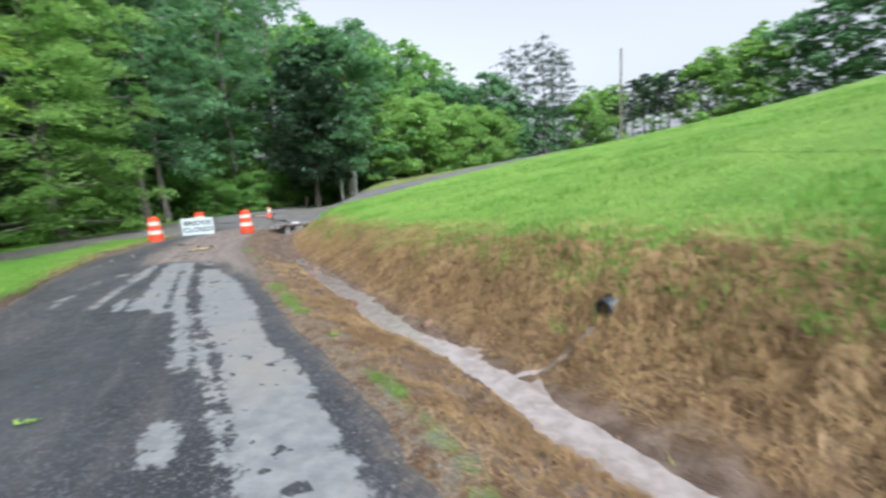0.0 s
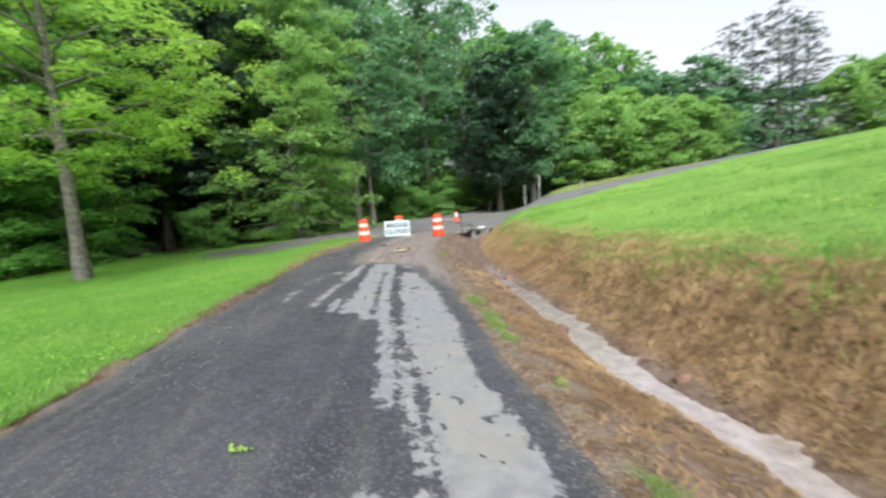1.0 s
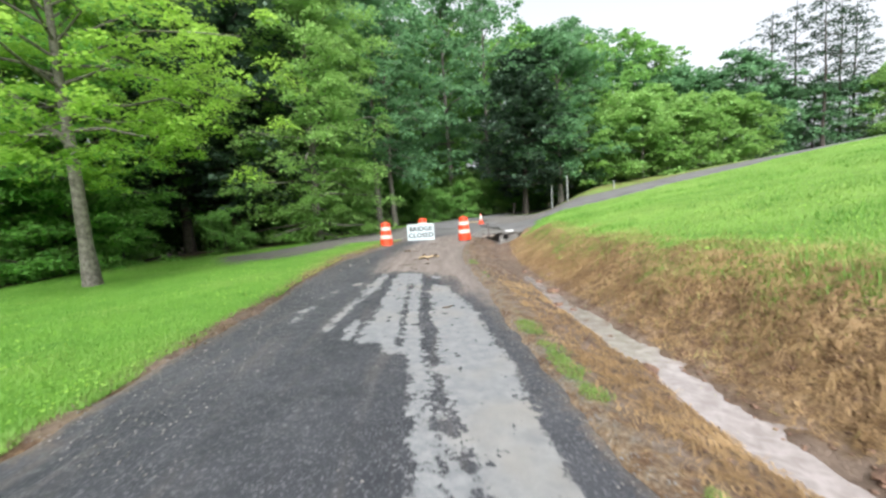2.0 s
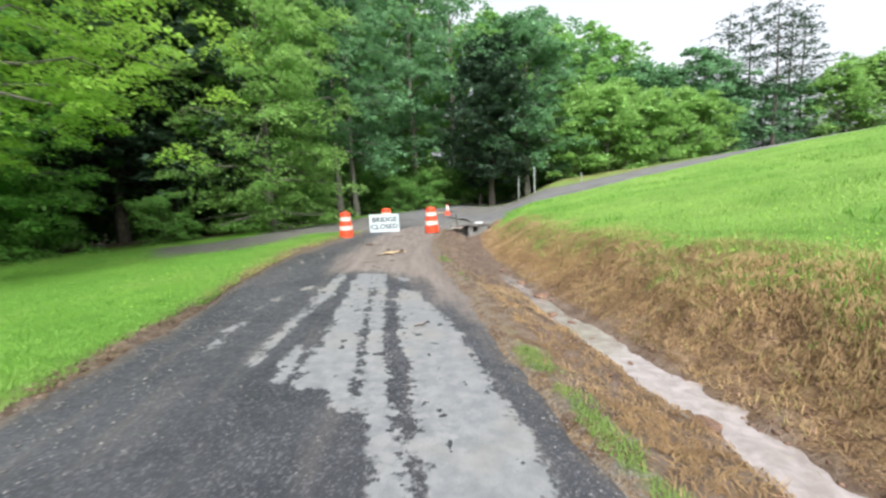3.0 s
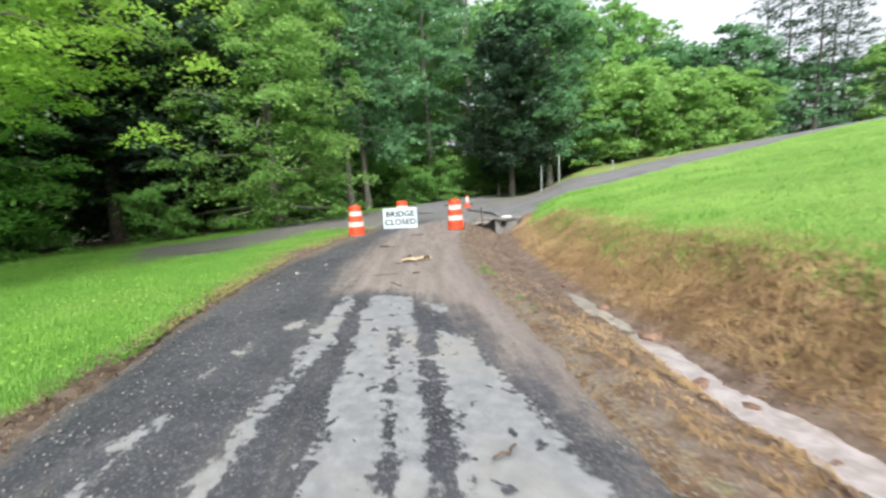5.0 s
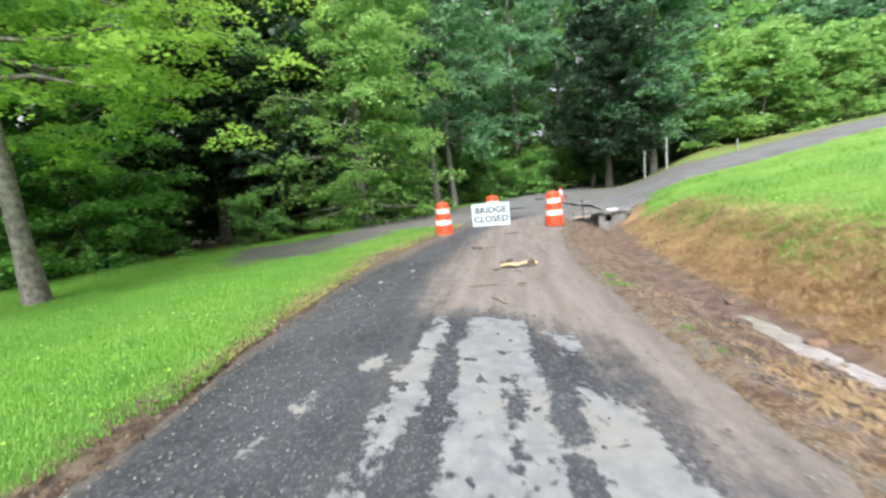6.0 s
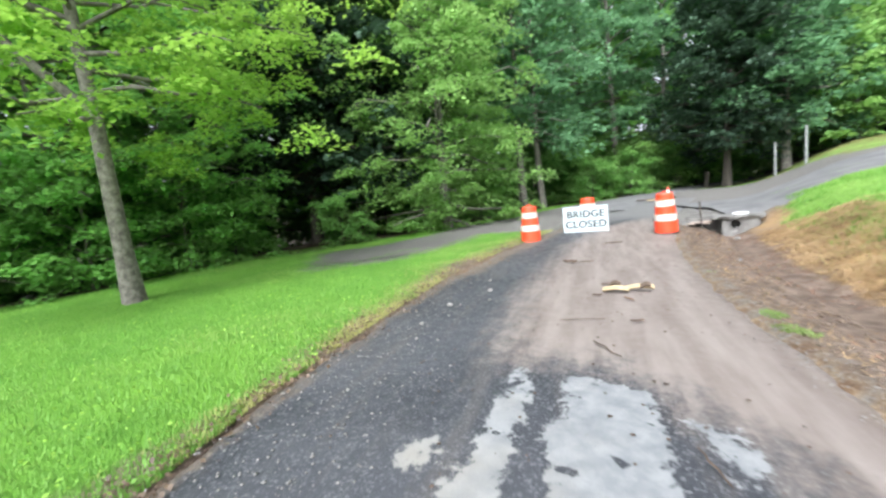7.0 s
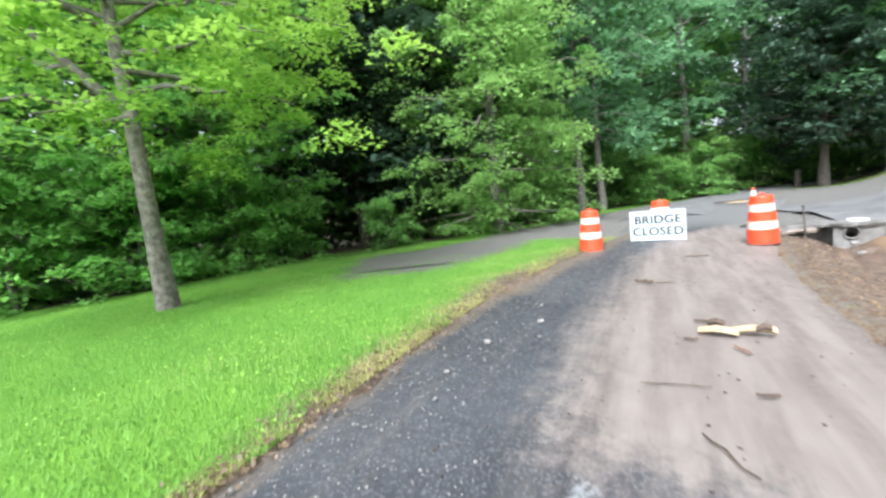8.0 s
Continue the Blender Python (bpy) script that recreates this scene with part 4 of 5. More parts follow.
def make_culvert():
    root = tagged(new("culvert_inlet"), "undercut concrete culvert inlet with a round pipe mouth and broken deck", "culvert")
    rng = random.Random(12)
    bm = bmesh.new()
    R, X0, X1, Z0, Z1 = 0.15, -0.4, 0.72, -0.55, 0.2
    corners = [math.atan2(z, x) % (2 * math.pi) for x in (X0, X1) for z in (Z0, Z1)]
    turns = sorted([2 * math.pi * k / 20 for k in range(20)] + corners)
    n = len(turns)
    ring_o, ring_i, ring_b = [], [], []
    for a in turns:
        c, d = math.cos(a), math.sin(a)
        m = min((X1 if c > 0 else X0) / c if abs(c) > 1e-6 else 9, (Z1 if d > 0 else Z0) / d if abs(d) > 1e-6 else 9)
        ring_o.append(bm.verts.new((c * m, 0, d * m)))
        ring_i.append(bm.verts.new((c * R, 0.02, d * R)))
        ring_b.append(bm.verts.new((c * R, 0.6, d * R)))
    back = [bm.verts.new((v.co.x, 0.7, v.co.z)) for v in ring_o]
    for k in range(n):
        j = (k + 1) % n
        bm.faces.new((ring_o[k], ring_o[j], ring_i[j], ring_i[k]))
        bm.faces.new((ring_i[k], ring_i[j], ring_b[j], ring_b[k]))
        bm.faces.new((ring_o[j], ring_o[k], back[k], back[j]))
    bm.faces.new(ring_b)
    bm.faces.new(back)
    part("headwall", bm, CONCRETE, root)
    ob = part("pipe_mouth", lathe([(0.185, -0.03), (0.185, 0.03), (0.15, 0.03), (0.15, -0.03), (0.185, -0.03)], 24), CONCRETE, root, "rough concrete collar", True)
    ob.matrix_basis = pose(0, -0.01, 0, 90, 0, 0)
    part("deck", broken_slab(rng, -0.75, 0.84, -0.1, 1.15, 0.2, 0.28, 10, 7, 0.05), CONCRETE, root, "cracked grey deck slab")
    slab = part("deck", broken_slab(rng, -1.6, -0.72, 0.02, 1.0, 0.2, 0.27, 7, 6, 0.06), CONCRETE_TAN, root, "tan broken deck slab, sunk at one side")
    slab.matrix_basis = pose(0, 0, -0.09, 0, -5, 0)
    part("back_wall", broken_slab(rng, -1.65, -0.38, 0.72, 0.9, -0.5, 0.2, 8, 2, 0.03), CONCRETE, root)
    part("side_wall", broken_slab(rng, -1.7, -1.48, 0.0, 0.8, -0.5, 0.1, 3, 5, 0.04), CONCRETE, root)
    lid = part("lid", lathe([(0.23, 0.0), (0.25, 0.012), (0.25, 0.05), (0.235, 0.062), (0.05, 0.068)], 26), CONCRETE_PALE, root, "round whitish lid")
    lid.matrix_basis = pose(0.12, 0.62, 0.285, 0, 0, 0)
    return root


CONCRETE_TAN = plain("tan_concrete", [(0.0, (0.16, 0.12, 0.095)), (1.0, (0.38, 0.31, 0.255))], 4.0, 0.9, 0, 0.5)
culvert = make_culvert()
culvert.matrix_basis = pose(-7.5, 19.25, -0.21, 0, 0, 11) @ Matrix.Scale(0.74, 4)


def rubble(name, seed, x, y, z, sx, sy, sz, turn, mat, label, category="rubble", tip=(0, 0)):
    rng = random.Random(seed)
    bm = bmesh.new()
    bmesh.ops.create_icosphere(bm, subdivisions=2, radius=0.5)
    for v in bm.verts:
        p = v.co.copy()
        k = 1 / max(abs(p.x), abs(p.y), abs(p.z)) * 0.5
        v.co = p.lerp(p * k, 0.6) * (1 + rng.uniform(-0.1, 0.1) * (2.4 if mat is CLAY else 1))
        v.co = Vector((v.co.x * sx, v.co.y * sy, v.co.z * sz))
    ob = part(name, bm, mat)
    ob.matrix_basis = pose(x, y, z, tip[0], tip[1], turn)
    return tagged(ob, label, category)


# near-black blocks: the shade of the undercut void is put into their colour
DARK_STONE = plain("shaded_concrete", [(0.0, (0.015, 0.013, 0.011)), (1.0, (0.075, 0.066, 0.058))], 5.0, 0.8, 0, 0.6)
rubble("concrete_block", 3, -9.25, 18.95, -0.12, 0.5, 0.4, 0.26, 30, DARK_STONE, "dark broken concrete block in the ditch end", "rubble", (12, 8))
rubble("concrete_block", 4, -8.35, 18.75, -0.42, 0.34, 0.28, 0.22, -10, DARK_STONE, "dark broken concrete block beside the culvert", "rubble", (5, -12))
rubble("stone", 6, -8.95, 18.9, -0.08, 0.16, 0.14, 0.12, 40, STONE, "pale stone in the muddy ditch", "stone")
rubble("stone", 7, -7.2, 17.9, -0.24, 0.12, 0.1, 0.08, 10, STONE, "pale stone in the muddy ditch", "stone")
rubble("stone", 8, -6.9, 16.8, -0.26, 0.12, 0.09, 0.06, 70, STONE, "pale stone in the muddy ditch", "stone")


def pole(name, x, y, h, r, mat, label, category, z=None, tip=(0, 0), cap=0.0):
    root = tagged(new(name), label, category)
    v, f = tube([(0, 0, -0.2), (0, 0, h * 0.5), (0.005, 0, h)], [r, r * 0.97, r * 0.94], 10)
    arrays("shaft", v, f, mat, root, True)
    part("top_cap", lathe([(r * 0.94, h - 0.004), (r * 1.25, h), (r * 1.25, h + 0.03 + cap), (r * 0.6, h + 0.05 + cap)], 10), mat, root, "", True)
    root.matrix_basis = pose(x, y, float(ground_z(x, y)) if z is None else z, tip[0], tip[1], 0)
    return root


pole("stake", -8.22, 19.05, 0.75, 0.022, BARK_DARK, "thin dark stake leaning beside the culvert", "stake", -0.35, (3, -3))
pole("fence_post", -8.2, 36.2, 2.0, 0.07, STEEL, "pale grey post beside the hill lane", "post")
pole("fence_post", -9.7, 37.2, 1.9, 0.07, STEEL, "pale grey post beside the hill lane", "post")
pole("marker_post", -4.4, 33.2, 0.55, 0.045, STEEL, "short white marker post above the lane", "post")
pole("garden_stump", -14.1, 40.2, 0.95, 0.16, BARK_DARK, "short dark stump beside the evergreen", "stump", None, (0, 4), 0.08)
# plain pole standing in for a thin dead conifer trunk
pole("bare_trunk_pole", 19.0, 47.4, 9.6, 0.11, BARK, "tall bare wooden pole behind the hill, for a dead conifer trunk", "utility pole")


def make_cone():
    root = tagged(new("traffic_cone"), "orange traffic cone with a white collar standing at the junction", "traffic cone")
    bm = bmesh.new()
    box(bm, 0, 0, 0.03, 0.5, 0.5, 0.06, 0.015)
    part("base", bm, ORANGE, root)
    part("cone", lathe([(0.19, 0.06), (0.18, 0.1), (0.12, 0.38), (0.05, 0.78), (0.035, 0.8)]), ORANGE, root, "", True)
    part("collar", lathe([(0.139, 0.3), (0.1425, 0.3), (0.073, 0.66), (0.069, 0.66)]), SHEETING, root, "white reflective collar", True)
    return root


cone = make_cone()
cone.matrix_basis = pose(-11.75, 26.5, 0.04, 0, 0, 20) @ Matrix.Scale(0.85, 4)


# ---- what lies on the road ----
def stick(name, a, b, r, mat, label, seed, category="stick", z=None):
    rng = random.Random(seed)
    ax, ay = a
    bx, by = b
    n = 6
    r = r * 0.75
    pts = []
    for i in range(n):
        k = i / (n - 1)
        x, y = ax + (bx - ax) * k + rng.uniform(-1, 1) * r * 1.5, ay + (by - ay) * k + rng.uniform(-1, 1) * r * 1.5
        pts.append((x, y, r * 0.8 + 0.03 + 0.01 * max(y - 16, 0) + rng.uniform(0, r * 0.5)))
    v, f = tube(pts, [r * (0.55 + 0.45 * math.sin(math.pi * (0.15 + 0.7 * i / (n - 1)))) for i in range(n)], 6, 0, rng)
    ob = arrays(name, v, np.vstack([f]), mat, None, True)
    return tagged(ob, label, category)


stick("stick", (-8.05, 11.88), (-7.88, 11.96), 0.03, ROTTEN_WOOD, "short dark wet stick on the mud", 1)
stick("stick", (-7.85, 11.95), (-7.68, 12.08), 0.01, ROTTEN_WOOD, "thin grey twig on the mud", 2)
stick("stick", (-6.52, 9.33), (-6.2, 9.54), 0.006, ROTTEN_WOOD, "thin dark twig on the muddy road", 3)
stick("stick", (-6.02, 9.02), (-5.74, 8.83), 0.008, ROTTEN_WOOD, "thin dark twig on the muddy road", 4)
stick("stick", (-5.04, 8.07), (-4.87, 7.9), 0.006, ROTTEN_WOOD, "thin dark twig on the muddy road", 5)
stick("stick", (-6.85, 10.72), (-6.68, 10.78), 0.013, ROTTEN_WOOD, "short dark twig by the split wood", 6)
stick("stick", (-6.68, 10.24), (-6.6, 10.28), 0.013, ROTTEN_WOOD, "short dark twig by the split wood", 7)
stick("stick", (-6.36, 10.28), (-6.22, 10.2), 0.014, CLAY, "muddy brown twig on the road", 8)
stick("stick", (-6.0, 9.6), (-5.9, 9.66), 0.014, ROTTEN_WOOD, "short dark twig on the muddy road", 9)
stick("stick", (-8.4, 13.9), (-8.15, 14.1), 0.016, ROTTEN_WOOD, "short dark twig on the mud", 10)
stick("stick", (-3.63, 6.03), (-3.55, 6.15), 0.012, ROTTEN_WOOD, "short brown twig on the pale silt", 11)
stick("log", (-13.3, 26.8), (-11.8, 27.5), 0.07, BARK_DARK, "dark driftwood log across the junction", 12, "log")
stick("log", (-12.7, 26.6), (-11.95, 26.85), 0.05, SPLIT_WOOD, "pale barkless log across the junction", 13, "log")


def splinter(name, seed, x, y, length, width, turn, mat, label, lift=0.0):
    """A torn, tapered slab of split wood."""
    rng = random.Random(seed)
    bm = bmesh.new()
    n = 9
    rows = []
    for i in range(n):
        k = i / (n - 1)
        w = width * (0.35 + 0.65 * math.sin(math.pi * (0.1 + 0.75 * k))) * rng.uniform(0.85, 1.12)
        z = 0.02 + 0.03 * math.sin(k * 2.6)
        px = (k - 0.5) * length
        rows.append([bm.verts.new((px, -w / 2, z)), bm.verts.new((px, 0.01, z + 0.03)), bm.verts.new((px, w / 2, z)), bm.verts.new((px, 0, z - 0.022))])
    for a, b in zip(rows[:-1], rows[1:]):
        for j in range(4):
            bm.faces.new((a[j], a[(j + 1) % 4], b[(j + 1) % 4], b[j]))
    bm.faces.new(rows[0][::-1])
    bm.faces.new(rows[-1])
    ob = part(name, bm, mat)
    ob.matrix_basis = pose(x, y, 0.015 + lift, 0, 0, turn)
    return tagged(ob, label, "wood")


splinter("split_wood", 1, -6.56, 10.5, 0.27, 0.11, 12, SPLIT_WOOD, "pale yellow slab of freshly split wood on the mud")
splinter("split_wood", 2, -6.38, 10.66, 0.3, 0.08, 28, SPLIT_WOOD, "pale yellow torn slab of split wood on the mud")
splinter("bark_piece", 3, -6.6, 10.57, 0.13, 0.03, -8, ROTTEN_WOOD, "dark strip of bark lying on split wood", 0.04)
splinter("bark_piece", 4, -6.3, 10.64, 0.1, 0.02, 30, ROTTEN_WOOD, "dark strip of bark lying on split wood", 0.035)
for i, (x, y, k) in enumerate(((-7.84, 9.21, 0.05), (-7.89, 9.94, 0.045), (-7.6, 8.6, 0.03), (-7.3, 8.3, 0.025), (-6.9, 7.4, 0.02), (-7.6, 9.6, 0.025), (-8.3, 10.4, 0.03), (-5.9, 12.6, 0.05))):
    rubble("stone", 20 + i, x, y, k * 0.4 + 0.02, k * 1.4, k * 1.0, k * 0.8, 40 * i, STONE, "small pale stone on the asphalt", "stone")

for i, (x, y, k) in enumerate(((-2.92, 8.72, 0.2), (-2.62, 7.8, 0.17), (-1.32, 5.5, 0.22), (-2.35, 7.55, 0.12), (-2.1, 7.05, 0.1), (-1.75, 6.5, 0.1), (-3.4, 9.6, 0.18), (-0.2, 4.4, 0.14), (-4.0, 10.6, 0.16))):
    rubble("clay_clod", 40 + i, x, y, float(ground_z(x, y)) + k * 0.1, k * 0.9, k * 0.55, k * 0.45, 57 * i, CLAY, "dark wet clod of clay in the runoff ditch", "clod")

# a torn green sprig on the asphalt
rng = np.random.default_rng(77)
c = np.stack([-2.45 + rng.normal(0, 0.03, 14), 2.13 + rng.normal(0, 0.016, 14), np.full(14, 0.05)], -1)
v, f = leaf_cards(rng, c, 0.03 * rng.uniform(0.7, 1.3, 14), 0.25)
tagged(arrays("leaf_sprig", v, f, LEAF_BRIGHT), "small torn sprig of green leaves on the asphalt", "leaves")


# ---- the drain pipe in the bank ----
def make_pipe():
    root = tagged(new("drain_pipe"), "black corrugated plastic drain pipe sticking out of the clay bank", "drain pipe")
    prof = []
    for i in range(26):
        prof.append((0.1 + (0.012 if i % 2 else 0.0), -0.75 + i * 0.03))
    prof += [(0.085, 0.0), (0.085, -0.5)]
    part("corrugated_tube", lathe(prof, 22), PIPE_BLACK, root)
    return root


drain = make_pipe()
px, py = 1.36, 3.24
drain.matrix_basis = look((px, py, float(ground_z(px, py)) + 0.07), (px + 0.8, py + 0.35, float(ground_z(px, py)) + 0.2))
drain.matrix_basis = drain.matrix_basis @ Matrix.Scale(0.76, 4)
tr, _, _ = ribbon("pipe_trickle", [(1.3, 3.22), (1.12, 3.16), (0.95, 3.12), (0.6, 3.1), (0.5, 3.05)], 0.055, 0.0, WATER, 0.04, 5, lambda x, y: ground_z(x, y) + 0.012)
tagged(tr, "thin trickle of muddy water below the pipe", "water", kind="structure")


# ---- grass, straw and loose ground ----
def blades(name, seed, n, region, hgt, wid, flat, mat, label, category):
    rng = np.random.default_rng(seed)
    x, y = region(rng, n)
    z = ground_z(x, y)
    m = len(x)
    a = rng.uniform(0, 2 * np.pi, m)
    lean = rng.normal(flat, 0.25, m)
    h = hgt * rng.uniform(0.5, 1.4, m)
    d = np.stack([np.cos(a) * np.sin(lean), np.sin(a) * np.sin(lean), np.abs(np.cos(lean))], -1)
    side = np.stack([-np.sin(a), np.cos(a), np.zeros(m)], -1) * (wid * rng.uniform(0.6, 1.4, m))[:, None]
    base = np.stack([x, y, z - 0.004], -1)
    v = np.stack([base - side, base + side, base + d * h[:, None]], 1).reshape(-1, 3)
    return tagged(arrays(name, v, np.arange(3 * m).reshape(m, 3), mat), label, category, kind="stuff")


def on_lawn(rng, n):
    y = rng.uniform(-3, 17, n)
    left = rng.uniform(0, 1, n) ** 1.8 * 11
    k = left > 0.1 + 0.36 * sst(y, 7, 12) + 0.1 * vnoise(left, y, 3, 1) + 0.12 * vnoise(left, y, 1.1, 2) + rng.normal(0, 0.03, n) + rng.normal(0, 0.2, n) * sst(y, 8, 13)
    k &= in_outline(edge_l(y) - left / 0.87, y, TRACK) < rng.normal(0.12, 0.35, n)
    return (edge_l(y) - left / 0.87)[k], y[k]


def on_hill(rng, n):
    y = -3 + rng.uniform(0, 1, n) ** 1.5 * 39
    s = 1.9 + rng.uniform(0, 1, n) ** 1.9 * 20
    x = edge_r(y) + s / 0.87
    line = 2.4 - 0.2 * sst(y, 10, 16) + 0.25 * vnoise(x, y, 0.9, 4) + rng.normal(0, 0.12, n) + 0.25 * vnoise(x, y, 4, 8)
    k = (s > line) & (y < np.interp(x, [q[0] for q in HILL_ROAD], [q[1] for q in HILL_ROAD]) - 1.5)
    return x[k], y[k]


def on_verge(rng, n):
    y = rng.uniform(0.5, 12, n)
    s = np.abs(rng.normal(0.14, 0.07, n))
    x = edge_r(y) + s / 0.87
    k = vnoise(x, y, 1.6, 7) * 0.3 + 0.25 * vnoise(x, y, 5, 9) - 0.07 - np.abs(s - 0.14) * 0.8 > 0
    return x[k], y[k]


def on_bank(rng, n):
    y = rng.uniform(-3, 17.5, n)
    s = rng.uniform(0.15, 3.2, n)
    x = edge_r(y) + s / 0.87
    patch = vnoise(x, y, 1.5, 11) + 0.8 * vnoise(x, y, 4.5, 12)
    k = (np.abs(s - 1.12) > 0.3) & (patch > -0.75 + rng.uniform(-0.5, 0.9, n)) & ((s > 1.1) | (rng.uniform(0, 1, n) < np.where(y > 9, 0.12, np.where(y > 6, 0.25, 0.45))))
    return x[k], y[k]


blades("lawn_grass", 61, 275000, on_lawn, 0.048, 0.0045, 0.45, GRASS, "short mown bright green grass", "grass")
blades("hill_grass", 62, 270000, on_hill, 0.058, 0.006, 0.55, HILL_GRASS, "rough bright green grass on the slope", "grass")


def on_seam(rng, n):
    y = -2 + rng.uniform(0, 1, n) ** 1.15 * 18.5
    s = rng.normal(2.65, 0.42, n)
    x = edge_r(y) + s / 0.87
    k = vnoise(x, y, 1.2, 91) + 0.7 * vnoise(x, y, 4.4, 92) > rng.uniform(-0.3, 0.6, n)
    return x[k], y[k]


PALE_GRASS = blade_material("pale_grass", (0.2, 0.22, 0.06), (0.46, 0.44, 0.16))
blades("thin_grass", 67, 80000, on_seam, 0.085, 0.004, 0.8, PALE_GRASS, "thin yellow-green grass along the top of the bank", "grass")
VERGE_GRASS = blade_material("verge_grass_blade", (0.1, 0.17, 0.035), (0.22, 0.32, 0.075))


def on_worn_lawn(rng, n):
    y = rng.uniform(6, 17, n)
    left = np.abs(rng.normal(0, 0.5, n)) * (0.3 + 0.7 * sst(y, 7, 12))
    x = edge_l(y) - left / 0.87
    k = vnoise(x, y, 1.8, 95) + 0.6 * vnoise(x, y, 5, 96) > rng.uniform(-0.7, 0.5, n)
    return x[k], y[k]


blades("worn_grass", 68, 22000, on_worn_lawn, 0.055, 0.004, 0.8, PALE_GRASS, "thin yellowed grass on the worn lawn edge", "grass")
blades("verge_grass", 63, 30000, on_verge, 0.034, 0.0035, 0.8, VERGE_GRASS, "sparse green tufts along the asphalt edge", "grass")


def tussocks(name, seed, n, region, size, per, mat, label):
    """Matted tufts: blades that fall outwards from one crown."""
    rng = np.random.default_rng(seed)
    x, y = region(rng, n)
    r = size * rng.uniform(0.5, 1.5, len(x))
    idx = np.repeat(np.arange(len(x)), per)
    m = len(idx)
    a = rng.uniform(0, 2 * np.pi, len(x))[idx] + rng.normal(0, 1.1, m)
    d = np.stack([np.cos(a), np.sin(a)], -1)
    start, reach = r[idx] * rng.uniform(0, 0.5, m), r[idx] * rng.uniform(0.5, 1.25, m)
    top = r[idx] * rng.uniform(0.25, 0.6, m)
    bx, by = x[idx] + d[:, 0] * start, y[idx] + d[:, 1] * start
    tx, ty = bx + d[:, 0] * reach, by + d[:, 1] * reach
    base = np.stack([bx, by, ground_z(bx, by) + 0.2 * top], -1)
    knee = np.stack([(bx + tx) / 2, (by + ty) / 2, ground_z((bx + tx) / 2, (by + ty) / 2) + top], -1)
    tip = np.stack([tx, ty, ground_z(tx, ty) + 0.006], -1)
    w = np.stack([-d[:, 1], d[:, 0], np.zeros(m)], -1) * (0.0035 * rng.uniform(0.6, 1.5, m))[:, None]
    v = np.stack([base, knee + w, tip, knee - w], 1).reshape(-1, 3)
    return tagged(arrays(name, v, np.arange(4 * m).reshape(m, 4), mat), label, "grass", kind="stuff")


def on_bank_tufts(rng, n):
    y = -2.5 + rng.uniform(0, 1, n) ** 1.1 * 20
    s = rng.uniform(0.3, 2.75, n)
    x = edge_r(y) + s / 0.87
    want = np.where(s < 1.0, 0.35 * (1 - sst(y, 6, 10)), 0.12 + 0.88 * sst(s, 1.45, 2.1)) * (0.5 + 0.8 * sst(vnoise(x, y, 1.4, 17) + 0.6 * vnoise(x, y, 4.0, 18), -0.5, 0.5))
    k = (np.abs(s - 1.2) > 0.26) & (rng.uniform(0, 1, n) < want)
    return x[k], y[k]


tussocks("dead_tussocks", 66, 31000, on_bank_tufts, 0.07, 12, STRAW, "matted tufts of golden dead grass on the bank")
blades("dead_grass", 64, 185000, on_bank, 0.075, 0.004, 1.2, STRAW, "flattened brown dead grass on the clay bank", "grass")


def on_hill_tufts(rng, n):
    x, y = on_hill(rng, n)
    k = (vnoise(x, y, 0.8, 61) + 0.6 * vnoise(x, y, 3.1, 62) > 0.2) & (y < 22)
    return x[k], y[k]


DARK_GRASS = blade_material("dark_grass", (0.085, 0.22, 0.03), (0.19, 0.38, 0.06))
blades("hill_tufts", 65, 150000, on_hill_tufts, 0.12, 0.007, 0.5, DARK_GRASS, "taller dark green tufts in the hill grass", "grass")


def pebbles(name, seed, n, region, size, mat, label, category):
    rng = np.random.default_rng(seed)
    x, y, z = region(rng, n)
    m = len(x)
    r = size * rng.uniform(0.5, 1.6, m) ** 1.5
    o = np.array([(1, 0, 0), (0, 1, 0), (-1, 0, 0), (0, -1, 0), (0, 0, 0.45), (0, 0, -0.4)])
    p = o[None] * rng.uniform(0.6, 1.3, (m, 6, 1)) * r[:, None, None]
    a = rng.uniform(0, 6.28, m)
    ca, sa = np.cos(a)[:, None], np.sin(a)[:, None]
    p = np.stack([p[..., 0] * ca - p[..., 1] * sa, p[..., 0] * sa + p[..., 1] * ca, p[..., 2]], -1)
    v = (p + np.stack([x, y, z], -1)[:, None]).reshape(-1, 3)
    t = np.array([(0, 1, 4), (1, 2, 4), (2, 3, 4), (3, 0, 4), (1, 0, 5), (2, 1, 5), (3, 2, 5), (0, 3, 5)])
    f = (t[None] + 6 * np.arange(m)[:, None, None]).reshape(-1, 3)
    return tagged(arrays(name, v, f, mat), label, category, kind="stuff")


def by_edge(rng, n):
    y = rng.uniform(0.5, 14, n)
    s = rng.normal(-0.02, 0.09, n)
    x = edge_r(y) + s / 0.87
    return x, y, np.where(s > 0.03, ground_z(x, y), 0.0)


def by_left_edge(rng, n):
    y = rng.uniform(2.5, 16, n)
    s = rng.normal(-0.3, 0.9, n)
    x = edge_l(y) - s / 0.87
    k = (s < -0.02) & (s > -2.2)
    return x[k], y[k], np.full(k.sum(), 0.012)


def in_bank(rng, n):
    y = rng.uniform(1.5, 18, n)
    s = rng.uniform(0.4, 2.7, n)
    x = edge_r(y) + s / 0.87
    k = vnoise(x, y, 1.2, 15) > rng.uniform(-0.6, 0.7, n)
    return x[k], y[k], ground_z(x, y)[k]


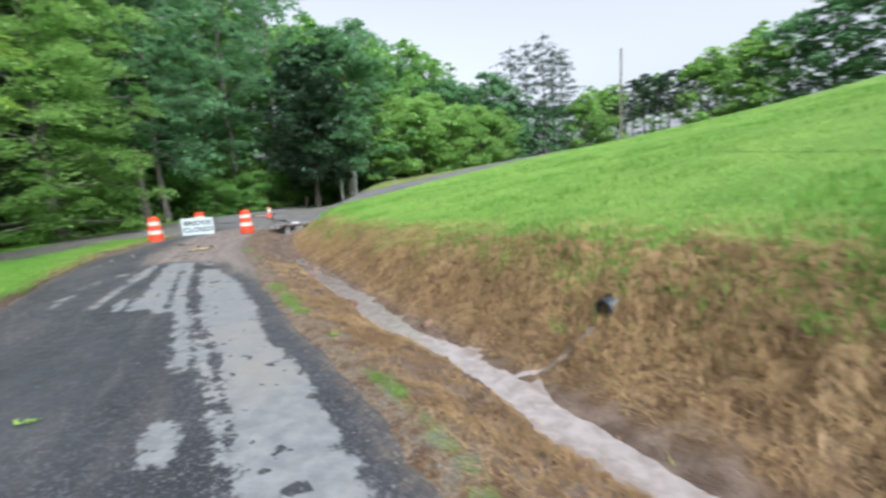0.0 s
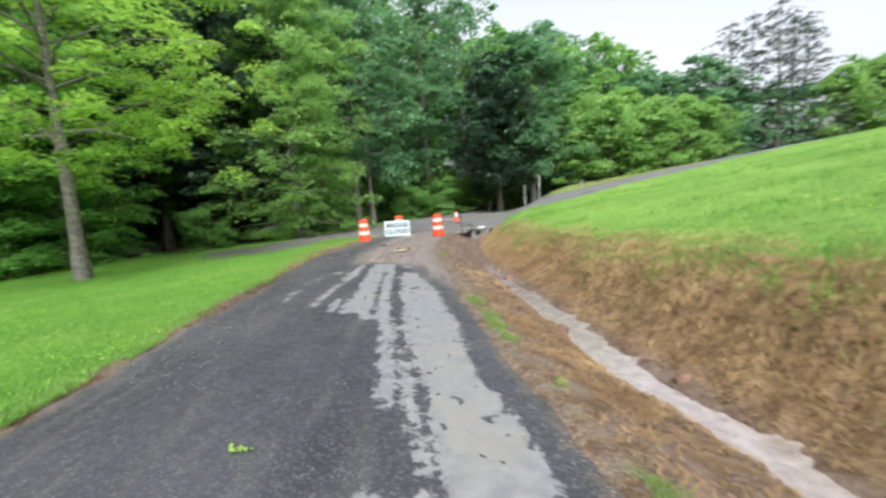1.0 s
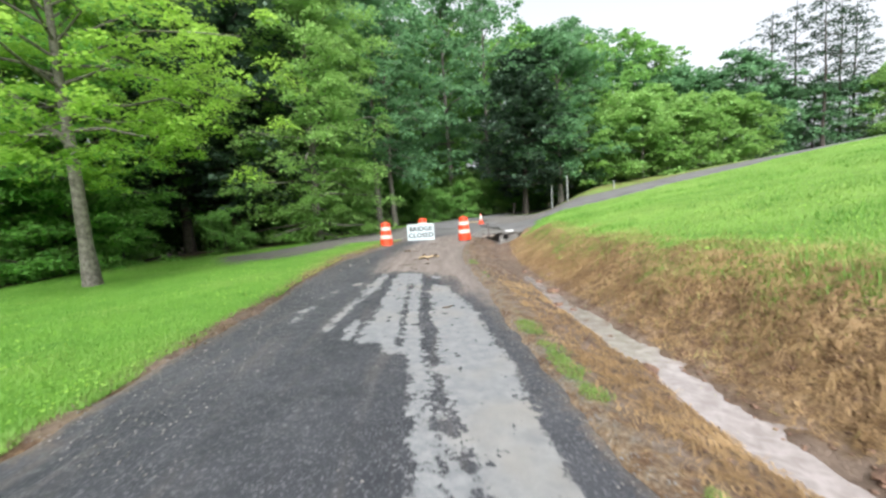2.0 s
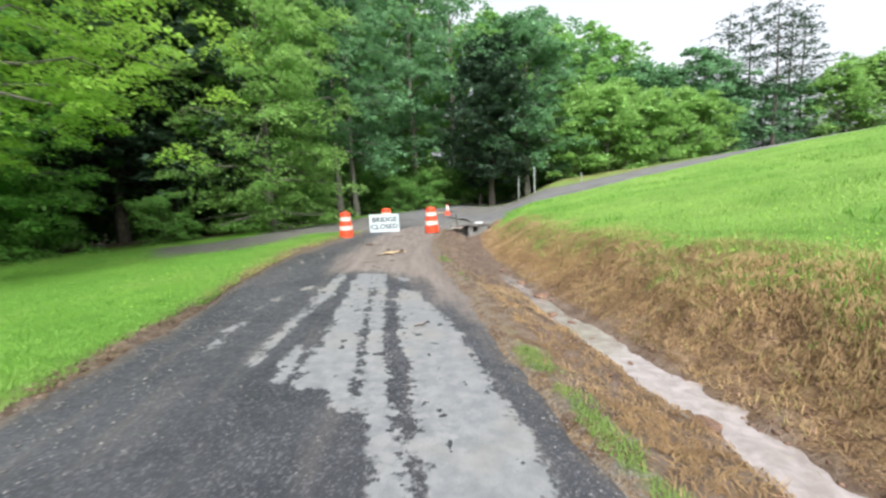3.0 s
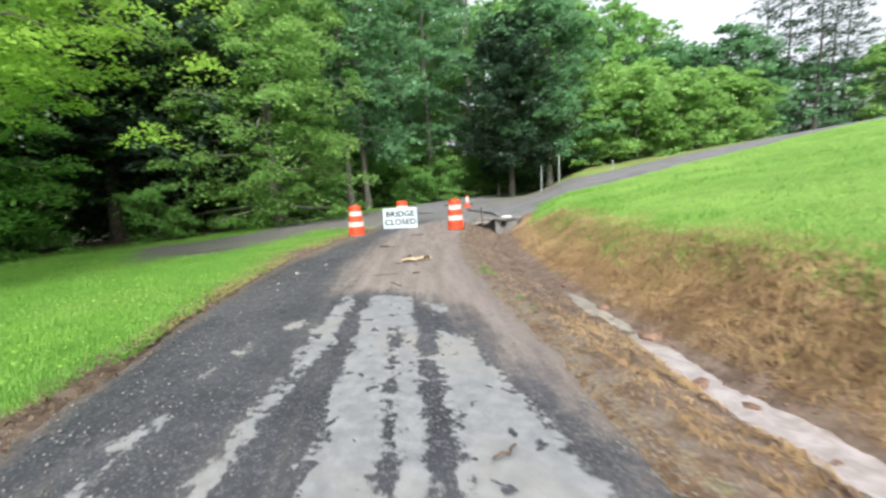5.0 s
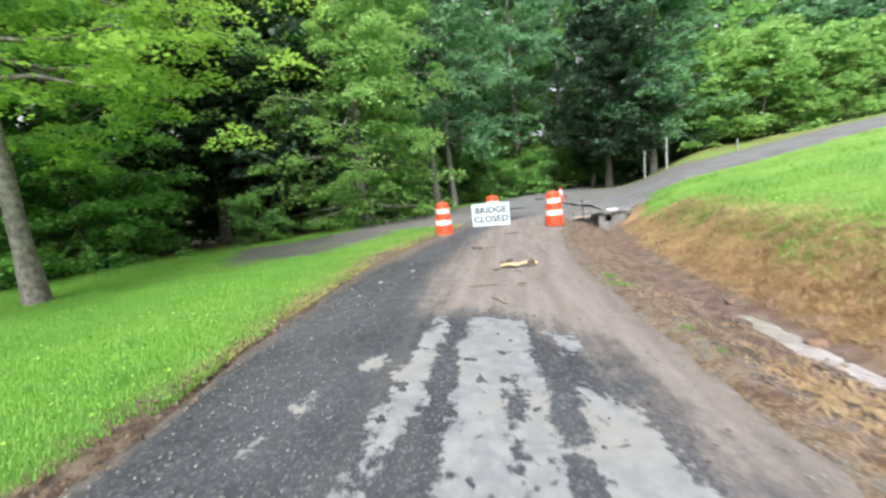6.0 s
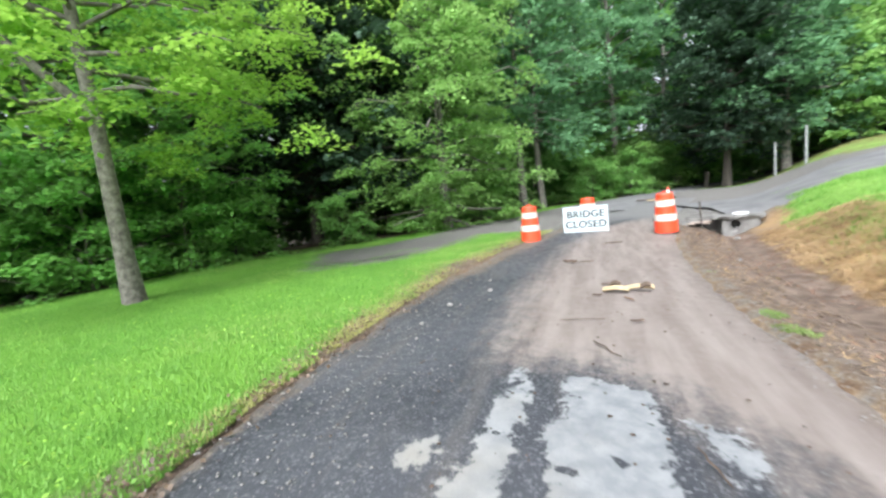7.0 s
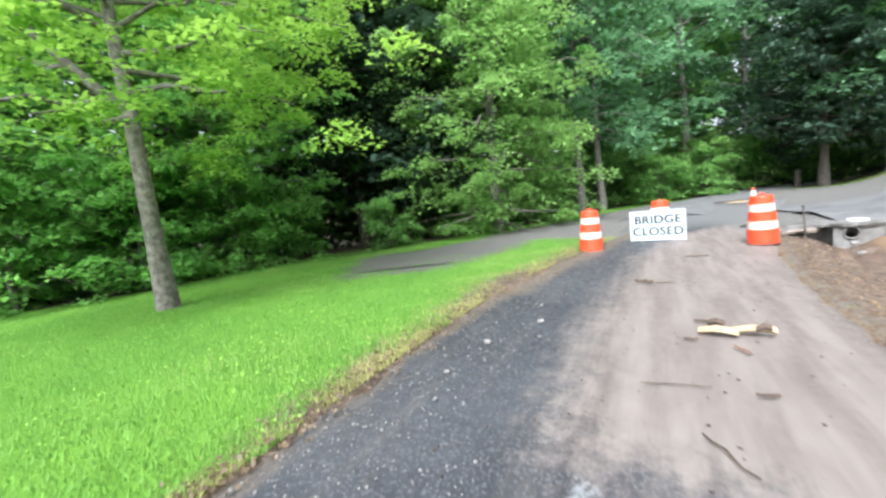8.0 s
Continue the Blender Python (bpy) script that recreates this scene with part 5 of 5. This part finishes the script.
pebbles("edge_gravel", 71, 4500, by_edge, 0.005, STONE, "loose grey gravel along the asphalt edge", "gravel")
pebbles("road_grit", 72, 9000, by_left_edge, 0.0065, STONE, "scattered pale grit on the asphalt", "gravel")
def on_mud(rng, n):
    y = rng.uniform(7, 18, n)
    x = edge_l(y) + rng.uniform(0.15, 0.97, n) * (edge_r(y) - edge_l(y))
    return x, y, 0.022 - 0.06 * sst(y, 10.5, 15)


pebbles("mud_debris", 74, 700, on_mud, 0.0075, ROTTEN_WOOD, "small dark bits of bark and stone on the mud", "debris")
SOIL = plain("soil_lump", [(0.0, (0.05, 0.035, 0.024)), (1.0, (0.17, 0.122, 0.085))], 7.0, 0.9, 0, 0.5)


def in_verge(rng, n):
    y = rng.uniform(5, 19, n)
    s = rng.uniform(0.12, 1.0, n)
    x = edge_r(y) + s / 0.87
    k = vnoise(x, y, 1.5, 25) + 0.7 * sst(y, 6, 11) > rng.uniform(-0.2, 1.1, n)
    return x[k], y[k], ground_z(x, y)[k]


pebbles("soil_lumps", 75, 8000, in_verge, 0.017, SOIL, "crumbled ochre soil lumps along the washed verge", "soil")
pebbles("clay_clods", 73, 9000, in_bank, 0.017, CLAY, "dark clay clods on the washed bank", "soil")


DEAD_LEAF = leaf_material("dead_leaf", (0.05, 0.033, 0.022), (0.21, 0.145, 0.088), 0.2)


def litter(seed, n):
    rng = np.random.default_rng(seed)
    y = rng.uniform(4, 16, n) ** 1.0
    s = rng.normal(0.02, 0.09 + 0.14 * sst(y, 7, 12), n)
    x = edge_l(y) - s / 0.87
    c = np.stack([x, y, np.where(s > 0, ground_z(x, y) + 0.03, 0.015 - 0.06 * sst(y, 10.5, 15))], -1)
    v, f = leaf_cards(rng, c, 0.028 * rng.uniform(0.5, 1.6, n), 0.4)
    return tagged(arrays("leaf_litter", v, f, DEAD_LEAF), "brown leaf litter washed up along the lawn", "leaves", kind="stuff")


litter(81, 3000)


def clover(seed, n):
    """Broad low weeds that break up the mown grass."""
    rng = np.random.default_rng(seed)
    x, y = on_lawn(rng, n)
    k = vnoise(x, y, 1.3, 21) + 0.6 * vnoise(x, y, 4.0, 22) > rng.uniform(-0.1, 1.0, len(x))
    x, y = x[k], y[k]
    v, f = leaf_cards(rng, np.stack([x, y, ground_z(x, y) + rng.uniform(0.03, 0.075, len(x))], -1), 0.024 * rng.uniform(0.6, 1.5, len(x)), 0.5, 0.8)
    return tagged(arrays("lawn_weeds", v, f, LEAF_BRIGHT), "broad-leaved clover patches in the lawn", "weeds", kind="stuff")


clover(82, 16000)


def hill_weeds(seed, n):
    rng = np.random.default_rng(seed)
    x, y = on_hill(rng, n)
    k = (vnoise(x, y, 1.1, 71) + 0.7 * vnoise(x, y, 3.4, 72) > rng.uniform(0.0, 1.1, len(x))) & (y < 16)
    x, y = x[k], y[k]
    v, f = leaf_cards(rng, np.stack([x, y, ground_z(x, y) + rng.uniform(0.02, 0.13, len(x))], -1), 0.026 * rng.uniform(0.6, 1.6, len(x)), 0.5, 0.7)
    return tagged(arrays("hill_weeds", v, f, LEAF_BRIGHT), "lush broad-leaved weeds on the lower slope", "weeds", kind="stuff")


hill_weeds(83, 70000)
